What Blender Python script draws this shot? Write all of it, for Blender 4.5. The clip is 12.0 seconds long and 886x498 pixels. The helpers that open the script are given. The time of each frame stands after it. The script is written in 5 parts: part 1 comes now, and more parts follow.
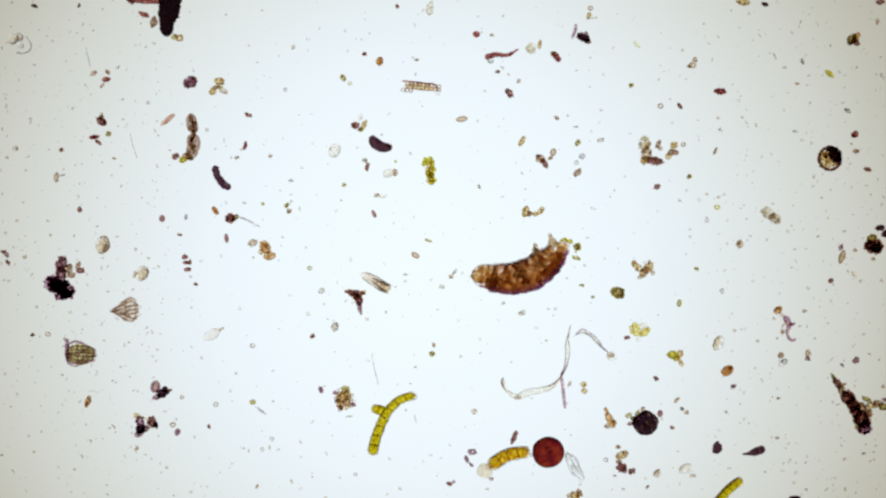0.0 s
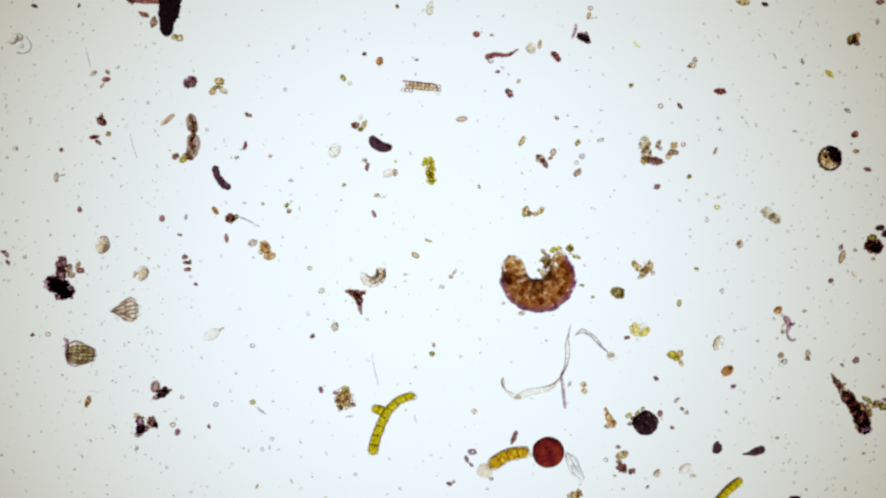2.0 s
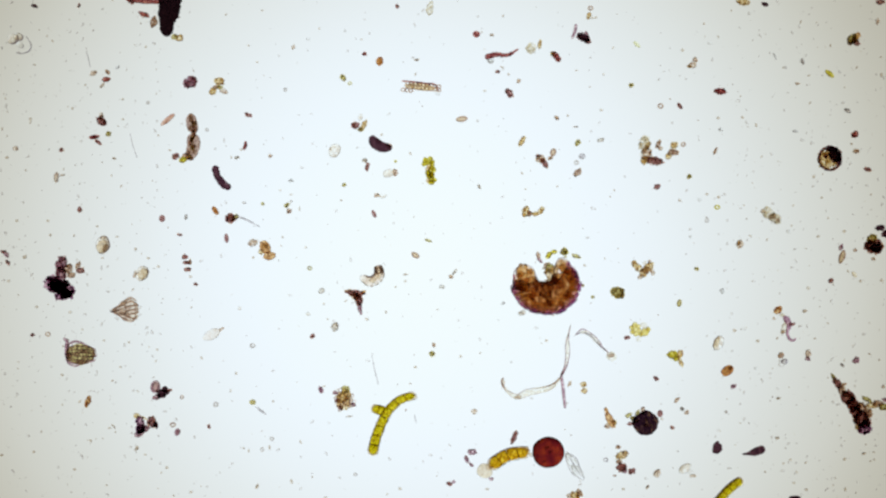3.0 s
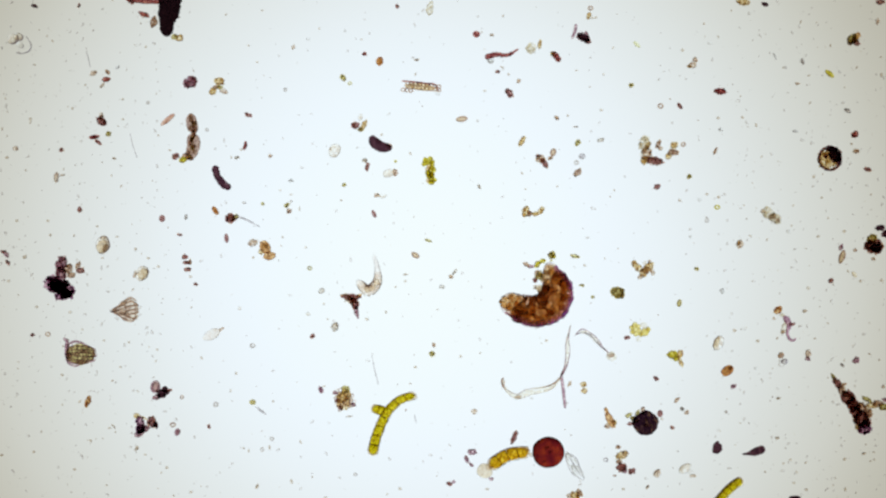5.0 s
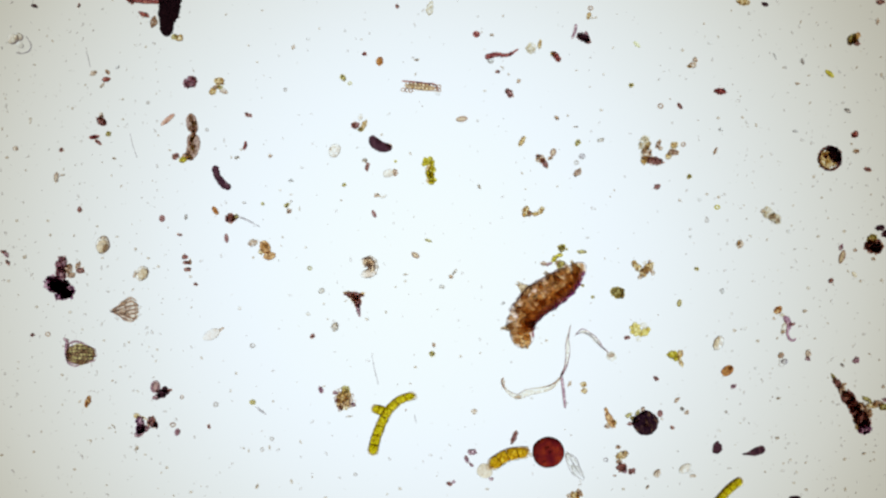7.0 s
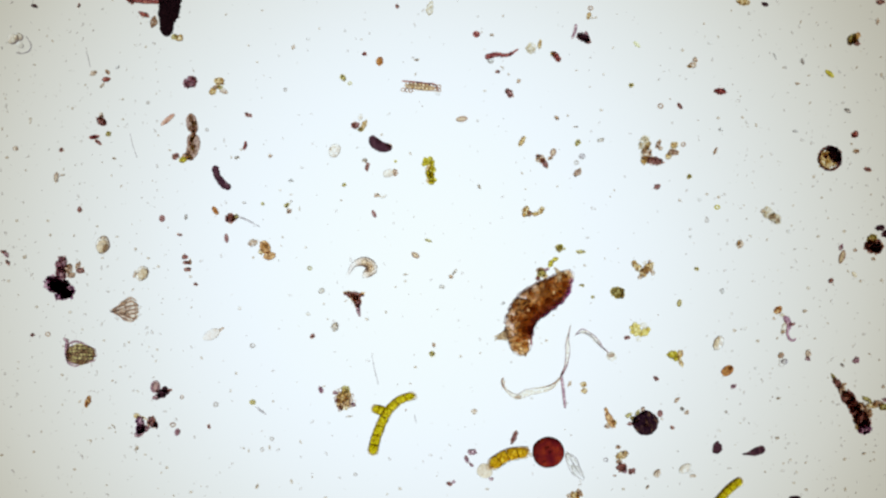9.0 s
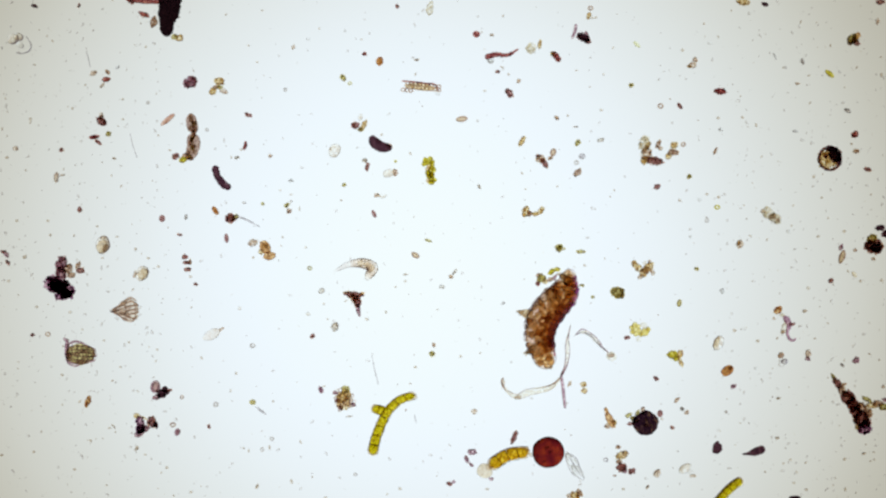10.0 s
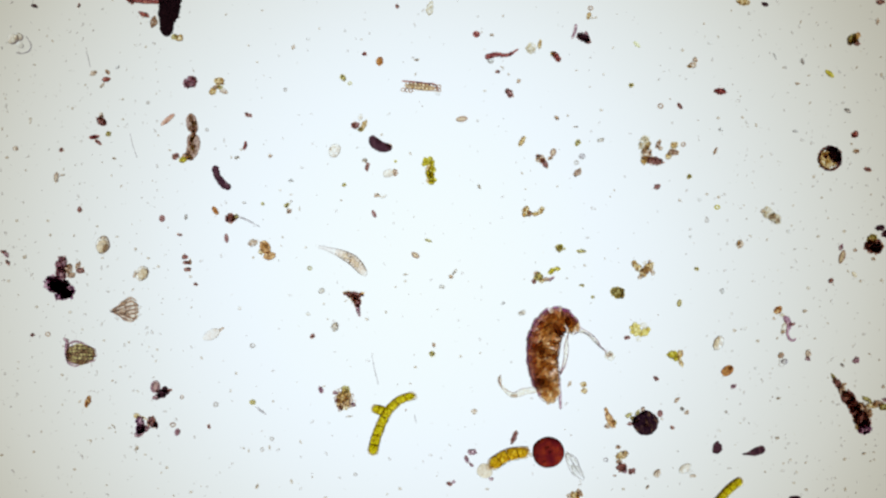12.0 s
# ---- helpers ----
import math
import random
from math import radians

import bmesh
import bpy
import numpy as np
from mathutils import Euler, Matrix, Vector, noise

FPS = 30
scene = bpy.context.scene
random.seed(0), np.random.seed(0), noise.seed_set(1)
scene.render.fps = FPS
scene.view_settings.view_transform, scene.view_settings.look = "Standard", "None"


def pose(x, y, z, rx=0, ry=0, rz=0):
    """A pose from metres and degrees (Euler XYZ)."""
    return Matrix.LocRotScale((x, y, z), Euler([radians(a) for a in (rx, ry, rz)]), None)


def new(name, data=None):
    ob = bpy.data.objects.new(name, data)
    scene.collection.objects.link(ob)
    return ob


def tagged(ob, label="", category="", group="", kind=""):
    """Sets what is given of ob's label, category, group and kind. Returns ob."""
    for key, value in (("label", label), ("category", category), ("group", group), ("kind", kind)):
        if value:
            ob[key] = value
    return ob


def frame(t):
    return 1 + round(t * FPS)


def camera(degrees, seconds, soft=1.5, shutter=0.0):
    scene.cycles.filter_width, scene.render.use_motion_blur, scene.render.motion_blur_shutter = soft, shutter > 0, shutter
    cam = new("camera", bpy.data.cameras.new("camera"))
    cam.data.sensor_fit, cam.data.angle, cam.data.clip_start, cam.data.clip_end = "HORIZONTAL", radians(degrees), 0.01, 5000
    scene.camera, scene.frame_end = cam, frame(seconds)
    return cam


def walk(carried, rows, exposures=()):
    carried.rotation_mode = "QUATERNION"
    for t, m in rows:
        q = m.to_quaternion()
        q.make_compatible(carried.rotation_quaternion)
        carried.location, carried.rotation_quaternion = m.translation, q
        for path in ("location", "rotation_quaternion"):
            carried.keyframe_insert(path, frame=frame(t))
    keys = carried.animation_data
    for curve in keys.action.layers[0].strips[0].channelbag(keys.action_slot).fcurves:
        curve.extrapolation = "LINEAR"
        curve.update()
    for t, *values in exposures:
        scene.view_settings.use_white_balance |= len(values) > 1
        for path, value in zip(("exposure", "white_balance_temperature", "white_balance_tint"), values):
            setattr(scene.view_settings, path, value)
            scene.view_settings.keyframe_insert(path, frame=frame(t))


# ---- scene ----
# A drop of water under the microscope, built a thousand times its size: one metre stands for one millimetre.
D = 2.5e-3            # one division of the eyepiece scale: 2.5 micrometres
FAR = 5000            # working distance of the lens, in divisions (12.5 mm)

cam = camera(2 * math.degrees(math.atan(784 / FAR)), 12.0, soft=2.4)
# light passes many clear layers here
scene.cycles.max_bounces = 48
scene.cycles.transmission_bounces = 48
EYE = pose(0, 0, FAR * D)
walk(cam, [(0, EYE), (12, EYE)])


def spot(x, y, z=0.0):
    """A place on the slide: divisions from the field's upper left corner, and above the glass."""
    return Vector(((x - 784) * D, (441 - y) * D, z * D))


# ---- light: the condenser below the slide, in a dim room ----
world = bpy.data.worlds.new("dim_room")
scene.world = world
world.use_nodes = True
world.node_tree.nodes["Background"].inputs[0].default_value = (0.92, 0.82, 0.84, 1)
world.node_tree.nodes["Background"].inputs[1].default_value = 0.22


# ---- materials ----
class Nodes:
    def __init__(self, name):
        self.mat = bpy.data.materials.new(name)
        self.mat.use_nodes = True
        self.tree = self.mat.node_tree
        self.tree.nodes.clear()

    def add(self, kind, **values):
        n = self.tree.nodes.new(kind)
        for key, value in values.items():
            n.inputs[key].default_value = value
        return n

    def link(self, a, out, b, into):
        self.tree.links.new(a.outputs[out], b.inputs[into])

    def grain(self, size, detail=3.0, rough=0.6):
        """Noise in the thing's own space, with features of that many divisions."""
        co = self.add("ShaderNodeTexCoord")
        mp = self.add("ShaderNodeMapping", Scale=(1 / (D * size),) * 3)
        info = self.add("ShaderNodeObjectInfo")
        tex = self.add("ShaderNodeTexNoise", Scale=1.0, Detail=detail, Roughness=rough)
        tex.noise_dimensions = "4D"
        shift = self.add("ShaderNodeMath")
        shift.operation = "MULTIPLY"
        shift.inputs[1].default_value = 37.0
        self.link(co, "Object", mp, "Vector")
        self.link(mp, "Vector", tex, "Vector")
        self.link(info, "Random", shift, 0)
        self.link(shift, 0, tex, "W")
        return tex

    def ramp(self, source, *stops):
        r = self.add("ShaderNodeValToRGB")
        while len(r.color_ramp.elements) < len(stops):
            r.color_ramp.elements.new(0.5)
        for e, (at, col) in zip(r.color_ramp.elements, stops):
            e.position, e.color = at, (*col, 1)
        self.link(source, 0, r, 0)
        return r

    def done(self, shader):
        out = self.add("ShaderNodeOutputMaterial")
        self.link(shader, 0, out, "Surface")
        return self.mat


def clear(name, dark, mid, light, ior=1.15, size=9.0, bump=0.5, bump_size=5.0, rough=0.0, spread=0.10):
    """Translucent matter in water (indices are relative to the water): three tones through its whole thickness, and a grainy relief."""
    n = Nodes(name)
    half = [tuple(max(c, 0.0) ** 0.5 for c in col) for col in (dark, mid, light)]
    tone = n.ramp(n.grain(size), (0.5 - spread, half[0]), (0.5, half[1]), (0.5 + spread, half[2]))
    relief = n.add("ShaderNodeBump", Strength=1.0, Distance=bump * D)
    n.link(n.grain(bump_size, 2.0), 0, relief, "Height")
    glass = n.add("ShaderNodeBsdfGlass", IOR=ior, Roughness=rough)
    n.link(tone, 0, glass, "Color")
    n.link(relief, 0, glass, "Normal")
    return n.done(glass)


def murky(name, dark, light, through_dark, through_light, amount=0.5, ior=1.12, size=6.0, thin=(0.4, 0.66)):
    """Dense matter that lets a little light through in its thinner grains."""
    n = Nodes(name)
    tone = n.ramp(n.grain(size), (0.38, dark), (0.62, light))
    seen = n.ramp(n.grain(size * 0.8), (thin[0], tuple(c ** 0.5 for c in through_dark)), (thin[1], tuple(c ** 0.5 for c in through_light)))
    relief = n.add("ShaderNodeBump", Strength=1.0, Distance=0.6 * D)
    n.link(n.grain(size * 0.5, 2.0), 0, relief, "Height")
    solid = n.add("ShaderNodeBsdfPrincipled", Roughness=0.6, IOR=1.2)
    glass = n.add("ShaderNodeBsdfGlass", IOR=ior, Roughness=0.0)
    n.link(tone, 0, solid, "Base Color")
    n.link(seen, 0, glass, "Color")
    for b in (solid, glass):
        n.link(relief, 0, b, "Normal")
    mix = n.add("ShaderNodeMixShader", Fac=amount)
    n.link(solid, 0, mix, 1)
    n.link(glass, 0, mix, 2)
    return n.done(mix)


def cell_mix(name, tones, ior=1.06):
    """Round cells that lie loose together, each with a tone of its own through its whole thickness."""
    n = Nodes(name)
    own = n.add("ShaderNodeNewGeometry")
    pick = n.add("ShaderNodeMath")
    pick.operation = "MULTIPLY_ADD"
    pick.inputs[1].default_value = 0.8
    n.link(own, "Random Per Island", pick, 0)
    grain = n.add("ShaderNodeMapRange")
    grain.inputs["From Min"].default_value = 0.3
    grain.inputs["From Max"].default_value = 0.7
    grain.inputs["To Max"].default_value = 0.2
    n.link(n.grain(3.0), 0, grain, "Value")
    n.link(grain, 0, pick, 2)
    tone = n.ramp(pick, *((i / (len(tones) - 1), tuple(c ** 0.5 for c in t)) for i, t in enumerate(tones)))
    relief = n.add("ShaderNodeBump", Strength=1.0, Distance=0.5 * D)
    n.link(n.grain(3.0, 2.0), 0, relief, "Height")
    glass = n.add("ShaderNodeBsdfGlass", IOR=ior, Roughness=0.0)
    n.link(tone, 0, glass, "Color")
    n.link(relief, 0, glass, "Normal")
    return n.done(glass)


def slide_glass():
    """Flat glass between two films of water: it neither bends nor mirrors what is seen straight through it."""
    n = Nodes("slide_glass")
    glass = n.add("ShaderNodeBsdfTransparent")
    glass.inputs["Color"].default_value = (0.998, 1.0, 0.999, 1)
    return n.done(glass)


def condenser_glow(radius):
    """The condenser's lens: brightest round its axis, warmer and dimmer towards the rim."""
    n = Nodes("condenser_glow")
    co = n.add("ShaderNodeTexCoord")
    size = n.add("ShaderNodeVectorMath")
    size.operation = "LENGTH"
    off = n.add("ShaderNodeVectorMath")
    off.operation = "SUBTRACT"
    off.inputs[1].default_value = (-48 * D, -48 * D, 0)
    n.link(co, "Object", off, 0)
    n.link(off, 0, size, 0)
    part_way = n.add("ShaderNodeMath")
    part_way.operation = "DIVIDE"
    part_way.inputs[1].default_value = radius * D
    n.link(size, "Value", part_way, 0)
    tone = n.ramp(part_way, (0.0, (0.91, 0.99, 1.03)), (0.30, (0.87, 0.96, 1.035)), (0.52, (0.80, 0.865, 0.885)), (0.80, (0.61, 0.615, 0.55)), (1.0, (0.45, 0.43, 0.35)))
    tone.color_ramp.interpolation = "B_SPLINE"
    glow = n.add("ShaderNodeEmission", Strength=1.0)
    n.link(tone, 0, glow, "Color")
    return n.done(glow)


MAT = {
    "black": murky("black_matter", (0.025, 0.010, 0.020), (0.08, 0.032, 0.05), (0.035, 0.011, 0.022), (0.26, 0.11, 0.13), 0.85, 1.03, 4),
    "brown": murky("dark_brown_matter", (0.05, 0.02, 0.025), (0.14, 0.06, 0.05), (0.20, 0.07, 0.08), (0.80, 0.54, 0.44), 0.93, 1.03, 4),
    "umber": clear("brown_matter", (0.28, 0.16, 0.12), (0.60, 0.45, 0.35), (0.96, 0.86, 0.73), 1.09, 3.5, 1.2, 4),
    "red": clear("red_brown_matter", (0.10, 0.015, 0.02), (0.34, 0.09, 0.08), (0.68, 0.34, 0.26), 1.09, 5, 0.8, 4),
    "orange": clear("orange_matter", (0.25, 0.10, 0.03), (0.58, 0.31, 0.12), (0.98, 0.77, 0.45), 1.09, 3.8, 1.2, 4),
    "gold": clear("golden_matter", (0.43, 0.27, 0.11), (0.81, 0.64, 0.35), (1.00, 0.96, 0.79), 1.09, 3.5, 1.3, 4),
    "olive": clear("olive_matter", (0.26, 0.21, 0.09), (0.50, 0.44, 0.18), (0.85, 0.78, 0.42), 1.05, 3.5, 1.1, 4),
    "green": clear("yellow_green_matter", (0.32, 0.25, 0.01), (0.66, 0.56, 0.05), (0.98, 0.93, 0.36), 1.09, 3.8, 1.0, 4),
    "algal": clear("yellow_algal_cell", (0.42, 0.35, 0.002), (0.63, 0.55, 0.005), (0.88, 0.80, 0.09), 1.08, 4.5, 0.7, 4),
    "amber": clear("amber_algal_cell", (0.42, 0.21, 0.002), (0.70, 0.44, 0.006), (0.94, 0.74, 0.12), 1.06, 4.5, 0.7, 4),
    "beige": clear("beige_cell", (0.72, 0.58, 0.42), (0.85, 0.75, 0.58), (0.96, 0.90, 0.76), 1.10, 4, 0.8, 4),
    "sheath": clear("algal_sheath", (0.70, 0.54, 0.42), (0.90, 0.82, 0.70), (1.0, 0.98, 0.92), 1.11, 4, 0.6, 5),
    "pitch": murky("pitch_black_matter", (0.008, 0.003, 0.006), (0.03, 0.012, 0.018), (0.01, 0.003, 0.006), (0.16, 0.05, 0.06), 0.4, 1.03, 4),
    "plum": clear("plum_coloured_matter", (0.24, 0.10, 0.18), (0.48, 0.28, 0.37), (0.77, 0.57, 0.63), 1.06, 7, 0.9, 5),
    "cream": clear("cream_membrane", (0.82, 0.76, 0.62), (0.94, 0.92, 0.84), (1.0, 1.0, 0.97), 1.05, 4, 1.0, 4),
    "lime": clear("pale_lime_matter", (0.66, 0.66, 0.28), (0.84, 0.84, 0.50), (0.97, 0.97, 0.78), 1.07, 4, 0.7, 4),
    "tan": clear("tan_matter", (0.56, 0.41, 0.32), (0.85, 0.75, 0.65), (1.00, 0.98, 0.92), 1.09, 3.8, 1.2, 4),
    "pink": clear("pinkish_matter", (0.48, 0.22, 0.15), (0.66, 0.40, 0.29), (0.84, 0.62, 0.50), 1.12, 5, 0.7, 5),
    "purple": clear("purple_brown_matter", (0.24, 0.11, 0.16), (0.49, 0.32, 0.37), (0.85, 0.72, 0.72), 1.09, 4, 1.2, 4),
    "pale": clear("pale_shell", (0.76, 0.65, 0.52), (0.92, 0.87, 0.79), (1.0, 1.0, 0.97), 1.16, 5, 1.1, 5),
    "film": clear("clear_film", (0.86, 0.86, 0.83), (0.95, 0.95, 0.94), (1.0, 1.0, 1.0), 1.16, 6, 0.8, 5),
    "grey": clear("grey_speck", (0.42, 0.36, 0.32), (0.66, 0.61, 0.57), (0.95, 0.93, 0.90), 1.14, 3, 0.6, 3),
    "dust": clear("dust_speck", (0.50, 0.40, 0.31), (0.74, 0.65, 0.54), (0.96, 0.92, 0.85), 1.06, 3, 0.7, 3),
    "mote": clear("pale_mote", (0.72, 0.68, 0.66), (0.87, 0.84, 0.82), (1.0, 0.99, 0.98), 1.07, 3, 0.5, 3),
    "thread": clear("grey_thread", (0.34, 0.30, 0.32), (0.62, 0.58, 0.60), (0.92, 0.91, 0.92), 1.18, 5, 0.5, 5),
    "ruby": clear("ruby_red_spore", (0.10, 0.006, 0.012), (0.17, 0.012, 0.012), (0.28, 0.035, 0.012), 1.25, 14, 0.8, 6),
    "skin": clear("water_bear_skin", (0.86, 0.76, 0.80), (0.95, 0.90, 0.92), (0.99, 0.98, 0.985), 1.048, 4, 1.2, 4),
    "flesh": clear("water_bear_flesh", (0.88, 0.72, 0.54), (0.97, 0.89, 0.77), (1.0, 0.97, 0.92), 1.02, 5, 1.0, 4),
    "store": cell_mix("water_bear_storage_cells", ((0.54, 0.34, 0.19), (0.84, 0.67, 0.45), (0.98, 0.90, 0.72), (1.0, 0.99, 0.92))),
    "pigment": clear("water_bear_back_pigment", (0.50, 0.28, 0.62), (0.65, 0.42, 0.74), (0.80, 0.60, 0.84), 1.03, 4, 0.8, 4),
    "dusk": clear("water_bear_pale_pigment", (0.62, 0.42, 0.65), (0.76, 0.57, 0.76), (0.90, 0.76, 0.85), 1.03, 4, 0.8, 4),
    "flank": clear("water_bear_flank_pigment", (0.52, 0.28, 0.34), (0.74, 0.48, 0.48), (0.92, 0.74, 0.67), 1.03, 4, 0.8, 4),
    "belly": clear("water_bear_side_pigment", (0.68, 0.49, 0.30), (0.84, 0.69, 0.48), (0.97, 0.90, 0.72), 1.03, 4, 0.8, 4),
    "tar": murky("tarry_spore", (0.02, 0.008, 0.014), (0.06, 0.025, 0.035), (0.02, 0.006, 0.014), (0.95, 0.62, 0.20), 0.9, 1.03, 8, (0.54, 0.68)),
    "yolk": clear("golden_round_cell", (0.62, 0.47, 0.08), (0.84, 0.71, 0.22), (1.0, 0.95, 0.56), 1.16, 4, 0.6, 4),
    "wall": clear("red_brown_cell_wall", (0.40, 0.20, 0.06), (0.58, 0.36, 0.14), (0.80, 0.60, 0.30), 1.10, 4, 0.5, 4),
    "bark": clear("brown_plant_rod", (0.30, 0.18, 0.15), (0.46, 0.32, 0.27), (0.70, 0.55, 0.45), 1.05, 3, 1.2, 3),
    "rust": clear("orange_brown_spore", (0.26, 0.085, 0.02), (0.46, 0.19, 0.05), (0.72, 0.40, 0.14), 1.09, 5, 0.8, 4),
    "limb": clear("water_bear_leg", (0.52, 0.38, 0.24), (0.78, 0.68, 0.52), (0.97, 0.92, 0.82), 1.07, 4, 1.1, 4),
    "worm": clear("rotifer_body", (0.88, 0.79, 0.71), (0.96, 0.91, 0.85), (1.0, 0.99, 0.97), 1.105, 5, 0.5, 4),
    "foot": clear("rotifer_foot", (0.94, 0.91, 0.90), (0.98, 0.965, 0.955), (1.0, 1.0, 0.99), 1.075, 5, 0.3, 4),
    "organ": clear("rotifer_organ", (0.66, 0.54, 0.42), (0.84, 0.76, 0.62), (0.98, 0.94, 0.84), 1.05, 4, 0.6, 4),
}

# the small grains that crumbly matter is made of
FRINGE = {MAT[key].name: cell_mix(MAT[key].name + "_grains", tones, 1.06) for key, tones in (
    ("black", ((0.10, 0.03, 0.07), (0.26, 0.10, 0.14), (0.42, 0.24, 0.22), (0.72, 0.52, 0.38))),
    ("brown", ((0.34, 0.15, 0.13), (0.55, 0.31, 0.24), (0.77, 0.57, 0.42), (0.96, 0.85, 0.69))),
    ("umber", ((0.46, 0.28, 0.18), (0.69, 0.53, 0.37), (0.88, 0.76, 0.56), (1.00, 0.96, 0.85))),
    ("red", ((0.36, 0.12, 0.12), (0.61, 0.30, 0.26), (0.82, 0.55, 0.44), (0.96, 0.81, 0.69))),
    ("orange", ((0.52, 0.26, 0.08), (0.77, 0.50, 0.22), (0.94, 0.74, 0.42), (1.00, 0.94, 0.74))),
    ("gold", ((0.59, 0.42, 0.19), (0.82, 0.68, 0.40), (0.96, 0.87, 0.64), (1.00, 0.99, 0.90))),
    ("olive", ((0.36, 0.28, 0.12), (0.59, 0.50, 0.23), (0.82, 0.74, 0.42), (0.98, 0.93, 0.69))),
    ("green", ((0.55, 0.48, 0.06), (0.76, 0.69, 0.16), (0.93, 0.87, 0.40), (1.00, 0.98, 0.71))),
    ("tan", ((0.66, 0.52, 0.40), (0.85, 0.74, 0.61), (0.96, 0.90, 0.81), (1.00, 0.99, 0.95))),
    ("purple", ((0.38, 0.19, 0.24), (0.57, 0.38, 0.40), (0.79, 0.62, 0.61), (0.97, 0.90, 0.85))),
    ("plum", ((0.15, 0.05, 0.14), (0.30, 0.13, 0.25), (0.46, 0.27, 0.37), (0.66, 0.46, 0.50))),
    ("cream", ((0.85, 0.77, 0.62), (0.94, 0.90, 0.79), (0.99, 0.97, 0.93), (1.00, 1.00, 0.99))))}

# ---- mesh code: everything is shaped in divisions, then brought to metres ----
COUNT = [0]


def seed_next():
    COUNT[0] += 1
    return COUNT[0]


def linked(name, bm, material, smooth=True):
    mesh = bpy.data.meshes.new(name)
    fringed = False
    for f in bm.faces:
        f.smooth = smooth
        fringed = fringed or f.material_index == 1
    bm.transform(Matrix.Scale(D, 4))
    bm.to_mesh(mesh)
    bm.free()
    mesh.materials.append(material)
    if fringed:
        mesh.materials.append(FRINGE.get(material.name, material))
    return new(name, mesh)


def part(name, bm, material, parent, label="", at=None):
    ob = linked(name, bm, material)
    ob.parent = parent
    if at is not None:
        ob.matrix_basis = at
    return tagged(ob, label)


def local(x, y, z=0.0, rz=0.0):
    """A pose in a thing's space, in divisions and degrees."""
    return pose(x * D, y * D, z * D, 0, 0, rz)


def lump(length, width, height, seed, rough=0.3, freq=1.5, sub=3, flat=True):
    """An uneven grain that rests on z = 0: broad dents, then finer ragged ones."""
    bm = bmesh.new()
    if sub == 3 and length > 15 and rough > 0.12:
        sub = 4
    bmesh.ops.create_icosphere(bm, subdivisions=sub, radius=1)
    off = Vector((seed * 7.13 % 91, seed * 3.71 % 83, seed * 1.93 % 79))
    stretch = Vector((length, width, max(height, width * 0.6))) / width
    ragged = min(1.0, rough * 2.2)
    for v in bm.verts:
        c = v.co.copy()
        e = Vector((c.x * stretch.x, c.y, c.z * stretch.z))
        k = noise.noise(e * freq + off) + 0.6 * noise.noise(e * freq * 2.2 - off)
        k += ragged * (0.55 * noise.noise(e * freq * 4.6 + off * 2) + (0.45 * noise.noise(e * freq * 9.0 + off * 3) if sub > 2 else 0))
        v.co = c * (1 + rough * k * 1.3)
        v.co.x *= length / 2
        v.co.y *= width / 2
        v.co.z *= height / 2
    if flat:
        low = min(v.co.z for v in bm.verts) * 0.82
        for v in bm.verts:
            v.co.z = max(v.co.z, low) - low
    return bm


def crumbs(length, width, height, seed, rough=0.3, freq=1.5, sub=3):
    """A crumbly grain: an uneven body with small granules in it and round its edge."""
    if length < 8 or rough < 0.2:
        return lump(length, width, height, seed, rough, freq, sub)
    bm = lump(length * 0.9, width * 0.9, height, seed, rough, freq, sub)
    rnd = random.Random(seed)
    size = max(1.3, min(2.6, width * 0.13))
    for k in range(int(min(70, 8 + length * width * 0.10))):
        a, q = rnd.uniform(0, 6.283), 1.04 * rnd.uniform(0, 1) ** 0.45
        s = size * rnd.uniform(0.5, 1.15)
        m = Matrix.Translation((math.cos(a) * q * length * 0.5, math.sin(a) * q * width * 0.5, s * 0.5 + rnd.uniform(0, height * 0.8))) @ Euler((0, 0, rnd.uniform(0, 3))).to_matrix().to_4x4()
        made = bmesh.ops.create_icosphere(bm, subdivisions=1, radius=1, matrix=m @ Matrix.Diagonal((s * rnd.uniform(1, 1.7), s, s * 0.5, 1)))["verts"]
        for v in made:
            for f in v.link_faces:
                f.material_index = 1
    return bm


def glide(points, steps):
    """A smooth line through the points, at even steps of its length."""
    pts = [Vector(p) for p in points]
    pts = [2 * pts[0] - pts[1]] + pts + [2 * pts[-1] - pts[-2]]
    fine = []
    for i in range(1, len(pts) - 2):
        a, b, c, d = pts[i - 1:i + 3]
        for k in range(24):
            u = k / 24
            fine.append(0.5 * (2 * b + (c - a) * u + (2 * a - 5 * b + 4 * c - d) * u * u + (3 * b - a - 3 * c + d) * u ** 3))
    fine.append(pts[-2])
    run = [0.0]
    for p, q in zip(fine, fine[1:]):
        run.append(run[-1] + (q - p).length)
    out, j = [], 0
    for k in range(steps + 1):
        want = run[-1] * k / steps
        while j < len(run) - 2 and run[j + 1] < want:
            j += 1
        u = (want - run[j]) / max(run[j + 1] - run[j], 1e-9)
        out.append(fine[j].lerp(fine[j + 1], u))
    return out


